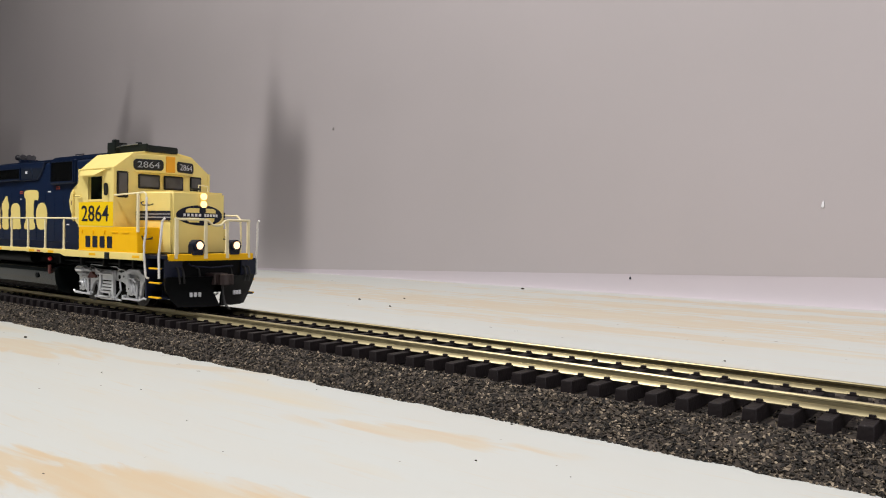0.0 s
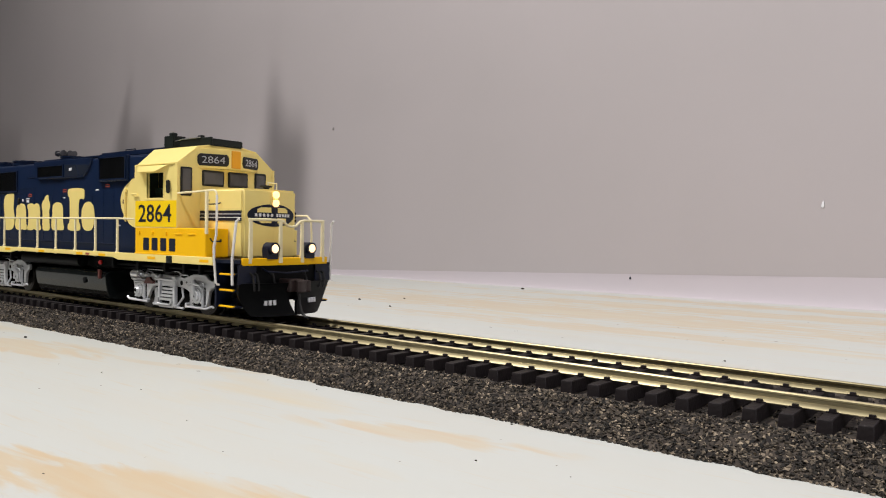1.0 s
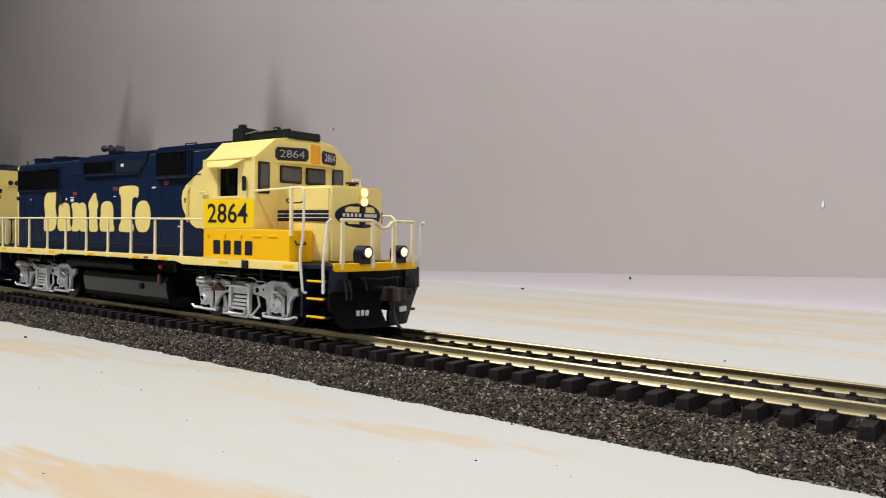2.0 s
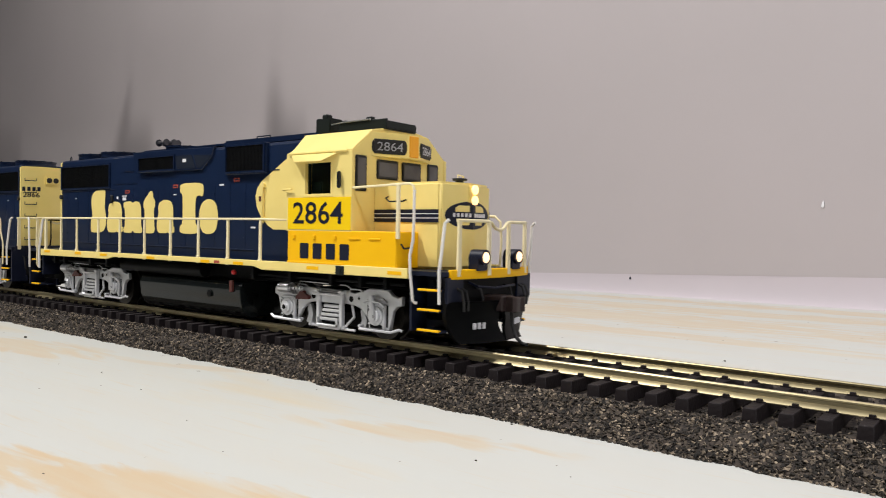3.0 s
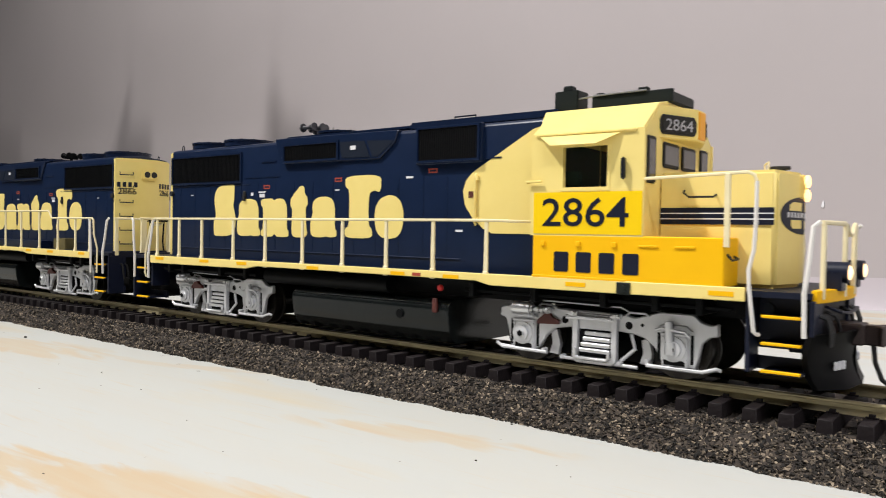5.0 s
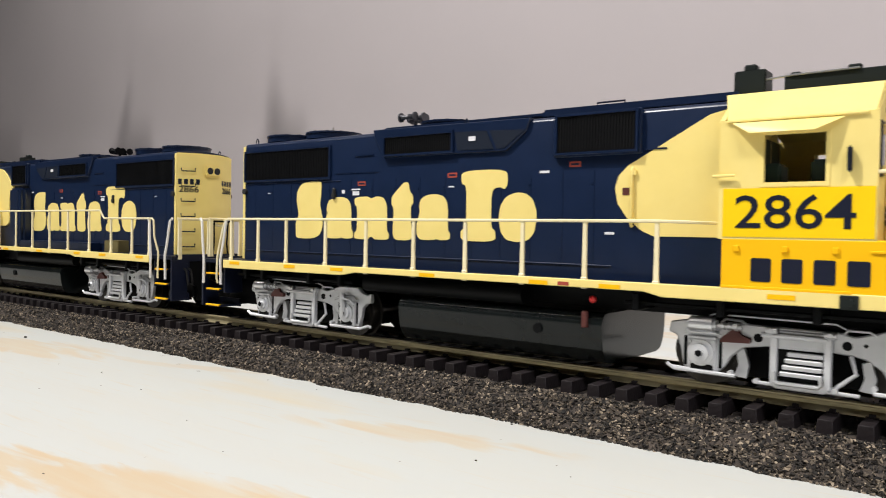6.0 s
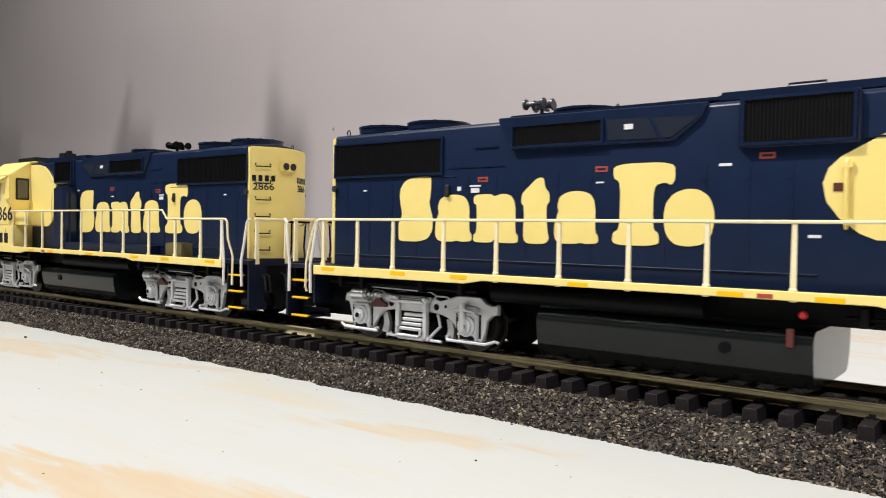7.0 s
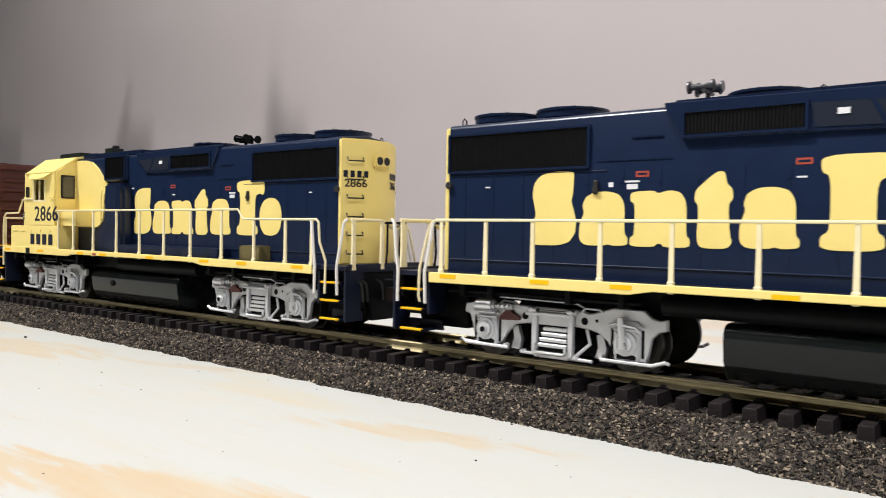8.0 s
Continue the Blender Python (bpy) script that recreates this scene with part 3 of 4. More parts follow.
    ob.parent = truck
    ob.location = (x * MM, 0, (9.0 + WHEEL_R - base) * MM)
    return ob


def loco_truck(loco, cx, flip):
    bm = nb()
    box(bm, cx - 13, cx + 13, -7.0, 7.0, 10.4, 20.0, 0.8)
    box(bm, cx - 3.5, cx + 3.5, -12.1, 12.1, 14.5, 19.0, 0.4)
    tr = part("truck", bm, BLACK, loco, "silver four-wheeled power truck")
    for s in (-1, 1):
        side_frame(tr, s, cx, -flip * s)
    for j in (-15.75, 15.75):
        SPIN.append((wheelset(tr, cx + j, 9.0), cx + j, 9.0, loco))
    return tr


def window_frame(parent, name, y0, y1, z0, z1, x, depth=0.35):
    """A dark gasket with a glass pane on a wall that faces forward or back (depth gives the sense)."""
    bm = nb()
    xa, xb = sorted((x - depth * 0.3, x + depth))
    box(bm, xa, xb, y0, y1, z0, z1, 0.25, 2)
    g = part(name, bm, RUBBER, parent, "dark rubber-framed cab window")
    bm = nb()
    xa, xb = sorted((x, x + depth * 1.25))
    box(bm, xa, xb, y0 + 0.45, y1 - 0.45, z0 + 0.45, z1 - 0.45, 0.2, 2)
    part("pane", bm, GLASS, g)


def louvres(parent, x0, x1, y, z0, z1, side, label):
    """A recessed black grille of fine upright bars in a frame."""
    bm = nb()
    lo, hi = sorted((y - side * 0.3, y + side * 0.05))
    box(bm, x0, x1, lo, hi, z0, z1)
    g = part("grille", bm, GRILLE, parent, label)
    bm = nb()
    n = int((x1 - x0) / 0.62)
    for k in range(n):
        a = x0 + (k + 0.3) * (x1 - x0) / n
        box(bm, a, a + 0.2, *sorted((y, y + side * 0.2)), z0 + 0.2, z1 - 0.2)
    part("grille_bar", bm, BLACK, g)
    bm = nb()
    for a, b, c, d in ((x0 - 0.5, x1 + 0.5, z1, z1 + 0.45), (x0 - 0.5, x1 + 0.5, z0 - 0.45, z0), (x0 - 0.5, x0, z0, z1), (x1, x1 + 0.5, z0, z1)):
        box(bm, a, b, *sorted((y - side * 0.2, y + side * 0.42)), c, d)
    part("grille_frame", bm, NAVY, g)


def handrail_side(loco, side, posts, kink=None):
    """Stanchions and top rail along one walkway."""
    y = side * 17.9
    top = 37.7
    for p in posts:
        h = 40.2 if kink is not None and p > kink else top
        bm = nb()
        prism(bm, [(p - 0.46, 26.3), (p + 0.46, 26.3), (p + 0.36, h), (p - 0.36, h)], "y", *sorted((y - side * 0.35, y + side * 0.1)))
        box(bm, p - 0.6, p + 0.6, *sorted((y - side * 0.4, y + side * 0.35)), 25.0, 27.2, 0.15, 1)
        part("handrail_post", bm, CREAM, loco)
    bm = nb()
    if kink is None:
        path = [(-90.3, y, 19.8), (-90.4, y + side * 0.4, 21.0), (-90.2, y + side * 0.4, 27.0), (-88.4, y, 35.0), (-87.2, y, 37.2), (-86.0, y, 37.7), (36.7, y, 37.7), (41.0, y - side * 1.0, 37.6), (44.6, y - side * 4.5, 37.5), (46.4, y - side * 7.4, 37.4)]
        part("handrail", tube(bm, path, 0.31), CREAM, loco)
    else:
        path = [(-92.0, y, 19.6), (-92.2, y, 27.6), (-90.0, y, 32.2), (-89.6, y, 37.0), (-88.8, y, 37.7), (kink - 2.5, y, 37.7), (kink, y, 40.3), (47.5, y, 40.3)]
        part("handrail", tube(bm, path, 0.31), CREAM, loco)


def steps(loco, side, x0, x1, ends):
    """Stepwell at a corner: navy cheeks, a back plate, three amber-edged treads."""
    y0, y1 = sorted((side * 11.5, side * 17.6))
    bm = nb()
    box(bm, x0 - 0.1, x0 + 0.6, *sorted((side * 12.0, side * 17.4)), 13.0, 25.2, 0.1, 1)
    box(bm, x1 - 0.6, x1 + 0.1, *sorted((side * 11.0, side * 17.0)), 19.6 if x1 > 0 else 17.0, 25.2, 0.1, 1)
    box(bm, x0, x1, *sorted((side * 11.3, side * 11.9)), 18.0, 25.2)
    box(bm, x0, x1 - (2.6 if x1 > 0 else 0), *sorted((side * 11.3, side * 11.9)), 13.0, 15.2)
    w = part("step_well", bm, NAVY_DARK, loco, "dark navy step well")
    for k, z in enumerate((22.5, 18.1, 13.6)):
        bm = nb()
        box(bm, x0 + 2.4, x1 - 1.6, y0, y1 - (0.2 if side > 0 else 0), z - 0.55, z - 0.05)
        t = part("step", bm, NAVY_DARK, w)
        bm = nb()
        box(bm, x0 + 2.4, x1 - 1.6, *sorted((side * 16.9, side * 17.75)), z - 0.35, z + 0.12, 0.08, 1)
        part("step_edge", bm, AMBER, t, "amber painted step edge")
    bm = nb()
    cyl(bm, (x0 + 2.2, side * 11.8, 23.3), (x0 + 2.2, side * 12.4, 23.3), 0.9, 14)
    part("round_cap", bm, GREY, w)
    for a, lean in ends:
        if 0 < a < 90:
            continue
        bm = nb()
        tube(bm, [(a, side * 18.2, 19.5), (a - lean * 0.1, side * 18.3, 26.5), (a + lean * 0.45, side * 18.1, 31.0), (a + lean, side * 17.8, 37.0), (a + lean + 1.0 * (1 if lean > 0 else -1), side * 17.6, 37.8)], 0.38)
        part("grab_rail", bm, WHITE, loco, "white painted step grab rail")


def fan(loco, x, r=7.4, z=60.2):
    bm = nb()
    cyl(bm, (x, 0, z - 0.6), (x, 0, z + 0.9), r, 36)
    cyl(bm, (x, 0, z + 0.8), (x, 0, z + 1.25), r + 0.25, 36)
    f = part("roof_fan", bm, NAVY, loco, "round navy roof fan housing")
    bm = nb()
    for k in range(12):
        a = k * math.pi / 6
        box(bm, -0.25, 0.25, 0.8, r - 0.4, 0, 0.18)
        bmesh.ops.rotate(bm, cent=(0, 0, 0), matrix=Matrix.Rotation(math.pi / 6, 3, "Z"), verts=bm.verts)
    cyl(bm, (0, 0, 0), (0, 0, 0.3), 1.4, 16)
    bmesh.ops.translate(bm, vec=(x, 0, z + 1.27), verts=bm.verts)
    part("fan_grating", bm, BLACK, f)


def nose_x(y):
    return 90.9 + 2.0 * (1 - abs(y) / 10.0)


def locomotive(number, label):
    lo = thing("locomotive", label, "model locomotive", 9.0, "locomotives of the train")
    # frame, deck and sill
    bm = nb()
    box(bm, -96, 96, -9.5, 9.5, 20.8, 25.4, 0.3)
    box(bm, -97.8, 97.8, -11, 11, 23.4, 25.6, 0.2)
    part("underframe", bm, BLACK, lo, "black underframe")
    bm = nb()
    prism(bm, [(-98.6, -17.4), (-88.4, -17.4), (-88.4, -18.0), (88.4, -18.0), (88.4, -17.4), (98.2, -16.2), *((98.0 + bow(1, y), y) for y in range(-15, 16, 3)), (98.2, 16.2), (88.4, 17.4), (88.4, 18.0), (-88.4, 18.0), (-88.4, 17.4), (-98.6, 17.4)], "z", 25.4, 26.4)
    part("deck", bm, NAVY_DARK, lo, "dark navy walkway deck")
    for s in (-1, 1):
        bm = nb()
        prism(bm, [(-87.6, 24.2), (-41.5, 24.4), (-37.0, 25.2), (34.5, 25.2), (38.0, 24.4), (88.4, 24.6), (88.4, 26.9), (-87.6, 26.4)], "y", *sorted((s * 17.4, s * 18.35)), 0.12, 1)
        sill = part("sill", bm, PALE, lo, "pale yellow walkway sill")
        for a in (-84.5, -62, -45, -17, 11, 26, 55.5, 82.5):
            bm = nb()
            box(bm, a, a + 4.2, *sorted((s * 18.3, s * 18.42)), 25.3, 26.1)
            part("reflector", bm, AMBER, sill, "amber reflector")
        bm = nb()
        box(bm, 17.4, 19.8, *sorted((s * 18.3, s * 18.42)), 25.4, 26.1)
        part("warning_mark", bm, RED_MARK, sill)
        bm = nb()
        box(bm, 66.0, 68.6, *sorted((s * 18.0, s * 18.7)), 24.4, 26.6, 0.1, 1)
        cyl(bm, (67.3, s * 18.6, 25.5), (67.3, s * 18.9, 25.5), 0.65, 12)
        part("data_plate", bm, GREEN_BLACK, sill, "dark green plate with a round cap")
    # long hood
    bm = nb()
    prism(bm, [(-10.2, 26.3), (10.2, 26.3), (10.2, 58.2), (9.7, 58.9), (8.6, 59.2), (0.0, 60.0), (-8.6, 59.2), (-9.7, 58.9), (-10.2, 58.2)], "x", -88.8, 47.6, 0.12, 1)
    hood = part("long_hood", bm, NAVY, lo, "navy blue long hood")
    bm = nb()
    prism(bm, [(-88.7, -10.3), (-89.5, -10.3), (-93.2, -3.6), (-93.2, 3.6), (-89.5, 10.3), (-88.7, 10.3)], "z", 26.4, 58.6, 0.5, 2)
    end = part("hood_end", bm, PALE, lo, "pale yellow hood end with black grab irons")
    for s in (-1, 1):
        part("corner_strip", box(nb(), -89.6, -88.5, *sorted((s * 9.6, s * 10.34)), 26.5, 58.3, 0.15, 1), PALE, end)
    for k in range(6):
        z = 30.0 + k * 4.75
        bm = nb()
        d = Vector((-92.2 + 90.4, -5.6 + 8.8, 0)).normalized()
        n = Vector((-d.y, d.x, 0)) * 1.0
        n = n if n.x < 0 else -n
        p0, p1 = Vector((-90.3, -9.0, z)), Vector((-92.3, -5.3, z))
        for (a, b) in ((Vector((p0.x, -p0.y, z)), Vector((p1.x, -p1.y, z))),):
            m = Vector((n.x, n.y if a.y < 0 else -n.y, 0))
            tube(bm, [a, a + m * 0.9 + Vector((0, 0, -0.9)), b + m * 0.9 + Vector((0, 0, -0.9)), b], 0.2, 5)
        part("grab_iron", bm, RUBBER, end)
    bm = nb()
    box(bm, -94.4, -93.0, -3.0, 3.0, 51.2, 55.2, 0.6)
    hl = part("rear_headlight", bm, PALE, end)
    bm = nb()
    for y in (-1.3, 1.3):
        cyl(bm, (-94.3, y, 53.2), (-94.6, y, 53.2), 1.05, 18)
    part("lens", bm, RUBBER, hl, "unlit round headlight lens")
    for s in (-1, 1):
        face = face_matrix((-91.35, s * 6.95, 0), (-6.7, s * 3.7, 0))
        part("number", text_bm(number, 2.0, 6.0, face @ Matrix.Translation((-3.0, 46.2, 0.05)), 0.08, 0.01), RUBBER, end, "dark painted number")
        small_shapes(lo, face @ Matrix.Translation((-3.4, 48.7, 0.05)), 4, 1.4, 1.7, 0.4, NAVY_DARK, end)
    # grilles and blisters
    for s in (-1, 1):
        y = s * 10.2
        louvres(hood, -88.2, -54.2, y + s * 0.1, 48.7, 56.4, s, "black radiator grille")
        bm = nb()
        prism(bm, [(-38.6, 59.6), (6.0, 59.2), (5.0, 56.6), (0.0, 52.6), (-35.0, 52.8), (-38.2, 58.0)], "y", *sorted((s * 9.0, s * 10.8)), 0.15, 1)
        bl = part("blister", bm, NAVY, hood, "navy air-intake blister under the roof edge")
        louvres(bl, -34.6, -14.4, s * 10.85, 53.4, 57.4, s, "black intake grille")
        bm = nb()
        prism(bm, [(-13.6, 57.4), (-5.0, 57.2), (-3.0, 53.2), (-12.8, 53.4)], "y", *sorted((s * 10.7, s * 10.95)))
        prism(bm, [(-4.2, 57.2), (4.8, 56.8), (-0.4, 53.2), (-2.2, 53.2)], "y", *sorted((s * 10.7, s * 10.9)))
        part("blister_panel", bm, GREY, bl)
        bm = nb()
        box(bm, -9.6, -7.8, *sorted((s * 10.9, s * 11.1)), 55.2, 56.2)
        part("latch_plate", bm, WHITE_MARK, bl)
        bm = nb()
        gx = 30.4 if s < 0 else 25.9
        box(bm, 11.6, gx, *sorted((s * 9.8, s * 11.0)), 50.6, 59.2, 0.25, 1)
        fb = part("intake_box", bm, NAVY, hood)
        louvres(fb, 12.6, gx - 1.0, s * 11.05, 51.4, 58.6, s, "black central air grille")
        # yellow paint on the hood behind the cab
        bm = nb()
        pts = [(48.0, 35.0), (33.0, 35.0), (30.6, 36.0), (27.6, 38.4), (25.6, 41.2), (25.0, 44.2), (25.8, 46.6), (27.6, 48.4), (43.0, 56.9), (48.0, 58.0)]
        if s > 0:
            pts = [(48.0, 34.6), (32.1, 34.6), (29.6, 35.6), (27.7, 37.6), (27.0, 41.0), (27.0, 45.4), (25.8, 47.4), (24.4, 49.9), (28.0, 52.4), (31.0, 55.2), (35.0, 57.6), (40.0, 58.4), (48.0, 58.6)]
        prism(bm, pts, "y", *sorted((s * 10.15, s * (10.32 if s < 0 else 10.7))))
        part("yellow_paint_panel", bm, PALE, hood, "pale yellow curved paint panel")
        bm = nb()
        tube(bm, [(28.6, s * 10.3, 36.8), (28.6, s * 10.8, 37.4), (28.6, s * 10.8, 47.4), (28.6, s * 10.3, 48.0)], 0.3)
        for z in (37.6, 46.6):
            box(bm, 28.0, 29.4, *sorted((s * 10.2, s * 10.9)), z, z + 0.9)
        part("door_hinge", bm, PALE, hood)
        # hood doors, seams, latches and stencils
        bm = nb()
        for a in (-84, -76.5, -69, -61.5, -54, -46.5, -39, -31.5, -24, -16.5, -9, -1.5, 6, 13.5, 20.5):
            box(bm, a, a + 0.14, *sorted((s * 10.15, s * 10.27)), 29.5, 47.8)
            for z in (32, 38.5, 45):
                box(bm, a - 0.7, a - 0.25, *sorted((s * 10.15, s * 10.31)), z, z + 0.5)
        box(bm, -88, 24.5, *sorted((s * 10.1, s * 10.42)), 28.9, 29.25, 0.1, 1)
        box(bm, -88, -50, *sorted((s * 10.1, s * 10.36)), 47.5, 47.8, 0.1, 1)
        box(bm, -52, -37, *sorted((s * 10.15, s * 10.33)), 49.4, 49.6)
        box(bm, -45, -38.8, *sorted((s * 10.15, s * 10.45)), 53.6, 53.9)
        box(bm, 30.8, 35.2, *sorted((s * 10.15, s * 10.45)), 51.2, 51.5)
        part("door_seam", bm, NAVY, hood)
        for a, z in ((-15.8, 47.4), (-44.0, 46.2), (15.0, 48.6)):
            st = part("stencil", box(nb(), a, a + 2.6, *sorted((s * 10.16, s * 10.26)), z, z + 1.1), RED_MARK, hood, "small red-bordered stencil")
            part("stencil_field", box(nb(), a + 0.35, a + 2.25, *sorted((s * 10.2, s * 10.29)), z + 0.35, z + 0.75), NAVY, st)
        for a, b, z, h in ((-46.2, -43.2, 45.2, 0.35), (-45.8, -43.6, 43.9, 1.0), (-49.6, -48.6, 44.4, 0.9), (-15.6, -14.0, 45.2, 0.3), (8.2, 10.4, 47.6, 0.5), (-78.6, -77.4, 44.8, 0.3), (23.0, 25.0, 35.2, 0.5)):
            part("white_stencil", box(nb(), a, b, *sorted((s * 10.16, s * 10.28)), z, z + h), WHITE_MARK, hood, "small white stencil")
        bm = nb()
        box(bm, 26.6, 28.0, *sorted((s * 10.3, s * 10.42)), 42.8, 44.2)
        part("red_stencil", bm, RUST, hood)
        bm = nb()
        cyl(bm, (-52.2, s * 10.1, 44.0), (-52.2, s * 11.0, 44.0), 0.6, 10)
        box(bm, -52.7, -51.7, *sorted((s * 10.2, s * 10.9)), 43.0, 45.8, 0.2, 1)
        part("latch_handle", bm, RUBBER, hood)
        part("lamp_bracket", cyl(nb(), (-88.3, s * 10.1, 45.6), (-88.3, s * 11.0, 45.6), 0.8, 10), RUBBER, hood)
        brand_shapes(lo, s, s * 10.22, PALE)
    # blower duct on the left-hand side only
    bm = nb()
    prism(bm, [(9.0, 13.8), (9.0, 10.0), (20.4, 10.0), (19.4, 14.0), (18.2, 15.0), (10.4, 15.0)], "z", 26.3, 49.4, 1.4, 4)
    part("blower_duct", bm, NAVY, lo, "rounded navy blower duct")
    bm = nb()
    box(bm, -44.0, 10.0, 10.0, 14.5, 26.3, 29.2, 0.3)
    part("step_box", bm, NAVY, lo)
    bm = nb()
    box(bm, -62, -53, 10.0, 14.0, 26.3, 30.4, 0.2)
    part("sand_box", bm, material("olive_box", (0.16, 0.13, 0.05), 0.5), lo, "olive box on the walkway")
    # roof
    for x in (-79.6, -63.2, -23.0):
        fan(lo, x, 7.6 if x < -40 else 7.0)
    bm = nb()
    box(bm, -38, 8, -7.5, 7.5, 59.6, 60.5, 0.3)
    box(bm, 7, 47.4, -8.2, 8.2, 59.0, 61.0, 0.5)
    part("roof_hatch", bm, NAVY, lo)
    bm = nb()
    for y, a in ((-2.2, -38.0), (0.0, -37.0), (2.2, -38.0)):
        cyl(bm, (a, y, 64.0), (a + 2.1, y, 64.1), 0.35, 10, 0.8)
        cyl(bm, (a + 2.0, y, 64.1), (a + 2.4, y, 64.1), 1.1, 14)
        cyl(bm, (a - 2.2, y, 64.0), (a + 0.1, y, 64.0), 0.7, 12, 0.4)
        cyl(bm, (a - 2.5, y, 64.0), (a - 2.1, y, 64.0), 1.2, 14)
    cyl(bm, (-37.4, -2.6, 63.2), (-37.4, 2.6, 63.2), 0.4, 8)
    cyl(bm, (-37.4, 0, 60.2), (-37.4, 0, 63.6), 0.5, 10)
    bmesh.ops.translate(bm, vec=(3.2, 0, -0.4) if number[3] == "4" else (0, 0, -1.6), verts=bm.verts)
    part("air_horn", bm, HORN if number[3] == "4" else BLACK, lo, "cluster of small air horns")
    bm = nb()
    tube(bm, [(18.0, -4.5, 60.4), (18.0, -4.5, 62.0), (24.0, -4.5, 62.0), (24.0, -4.5, 60.4)], 0.2)
    box(bm, 18.6, 23.6, -3.0, 3.0, 60.2, 61.5, 0.2, 1)
    box(bm, 18.2, 24.0, -3.4, 3.4, 61.4, 61.8)
    part("exhaust_stack", bm, NAVY_DARK, lo, "navy exhaust stack with a lifting bar")
    for x in (-86.2, -12.4, 8.6):
        bm = nb()
        tube(bm, [(x - 0.5, -8.0, 59.2), (x - 0.5, -8.0, 60.2), (x, -8.0, 60.7), (x + 0.5, -8.0, 60.2), (x + 0.5, -8.0, 59.2)], 0.16, 5)
        part("lifting_ring", bm, GREY, lo)
    cab_and_nose(lo, number)
    underbody(lo)
    for s, posts, kink in ((-1, (-84.6, -73.1, -61.9, -47.4, -33.8, -19.3, -5.1, 9.0, 22.7, 36.7), None), (1, (-87.0, -77.1, -64.4, -50.2, -35.4, -21.7, -8.2, 5.6, 20.4, 34.0, 45.0), -57.6)):
        handrail_side(lo, s, posts, kink)
    ends(lo)
    drift = 0.0 if number[3] == "4" else -2.2
    loco_truck(lo, 59.4 + drift, 1)
    loco_truck(lo, -59.4 + drift, 1)
    return lo


def cab_and_nose(lo, number):
    cab = part("cab", prism(nb(), [(48.2, -17.4), (70.4, -17.4), (70.4, 17.4), (48.2, 17.4)], "z", 26.4, 43.2, 0.15, 1), PALE, lo, "pale yellow cab with an arched roof")
    for s in (-1, 1):
        bm = nb()
        prism(bm, [(47.4, 34.8), (59.0, 34.8), (59.0, 44.0), (54.4, 44.0), (54.4, 51.6), (63.6, 51.6), (63.6, 44.0), (59.01, 44.0), (59.01, 34.8), (70.6, 34.8), (70.6, 54.4), (47.4, 54.4)], "y", *sorted((s * 17.2, s * 18.1)))
        part("cab_side", bm, PALE, cab)
        bm = nb()
        for a, b, c, d in ((54.2, 54.9, 43.9, 51.7), (63.2, 63.8, 43.9, 51.7), (54.2, 63.8, 43.6, 44.2), (58.7, 59.2, 44.0, 51.6)):
            if s < 0 and a == 58.7:
                continue
            if s < 0:
                a, b, c, d = (a - 0.4, b - 0.5, c, d) if a < 55 and b < 56 else (a + 0.3, b + 0.3, c, d) if a > 60 else (a - 0.4, b + 0.3, c - 0.3, d - 0.3)
            box(bm, a, b, *sorted((s * 17.8, s * 18.2)), c, d)
        part("window_frame", bm, CREAM if s > 0 else PALE, cab)
        # sun visor over the window
        bm = nb()
        prism(bm, [(49.2, 53.9), (66.2, 53.7), (62.2, 51.7), (52.6, 51.8)], "y", *sorted((s * 18.1, s * 18.4)), 0.08, 1)
        for v in bm.verts:
            v.co.y += s * max(0.0, 53.8 - v.co.z) * 1.0
        box(bm, 48.4, 69.2, *sorted((s * 17.9, s * 18.5)), 53.9, 54.3, 0.1, 1)
        part("sun_visor", bm, PALE, cab)
        bm = nb()
        box(bm, 66.6, 67.2, *sorted((s * 18.1, s * 19.4)), 45.2, 49.2, 0.25, 2)
        part("rear_view_mirror", bm, GREY, cab)
        bm = nb()
        x0 = 48.1
        box(bm, x0, 70.4, *sorted((s * 18.05, s * 18.22)), 35.2, 43.1)
        pn = part("number_panel", bm, PANEL_YELLOW if s < 0 else PALE, cab, "bright yellow number panel below the cab window")
        x = 50.1 if s < 0 else 62.2
        part("number", text_bm(number, 5.4, 17.8, side_frame_matrix(s, x, 36.6, s * 18.2), 0.1, 0.006), NAVY_DARK, pn, "large dark painted number")
        bm = nb()
        tube(bm, [(47.2, s * 18.1, 45.0), (46.6, s * 18.7, 45.2), (50.0, s * 18.7, 45.2)], 0.25)
        part("door_handle", bm, PALE, cab)
    bm = nb()
    prism(bm, [(-18.2, 53.8), (-18.4, 54.3), (-11.0, 59.9), (-5.0, 60.9), (5.0, 60.9), (11.0, 59.9), (18.4, 54.3), (18.2, 53.8), (10.7, 59.0), (4.9, 60.0), (-4.9, 60.0), (-10.7, 59.0)], "x", 46.0, 70.2, 0.1, 1)
    for v in bm.verts:
        if v.co.z < 56 and v.co.x < 50:
            v.co.x += 2.4
        v.co.y *= 0.975
    part("cab_roof", bm, PALE, cab)
    # end walls of the upper cab
    for xa, xb in ((47.0, 47.8), (69.6, 70.4)):
        bm = nb()
        outl = [(-17.5, 35.0 if xa < 50 else 43.0), (17.5, 35.0 if xa < 50 else 43.0), (17.5, 54.2), (10.6, 59.2), (4.8, 60.2), (-4.8, 60.2), (-10.6, 59.2), (-17.5, 54.2)]
        prism(bm, outl, "x", xa, xb)
        part("cab_end_wall", bm, PALE, cab)
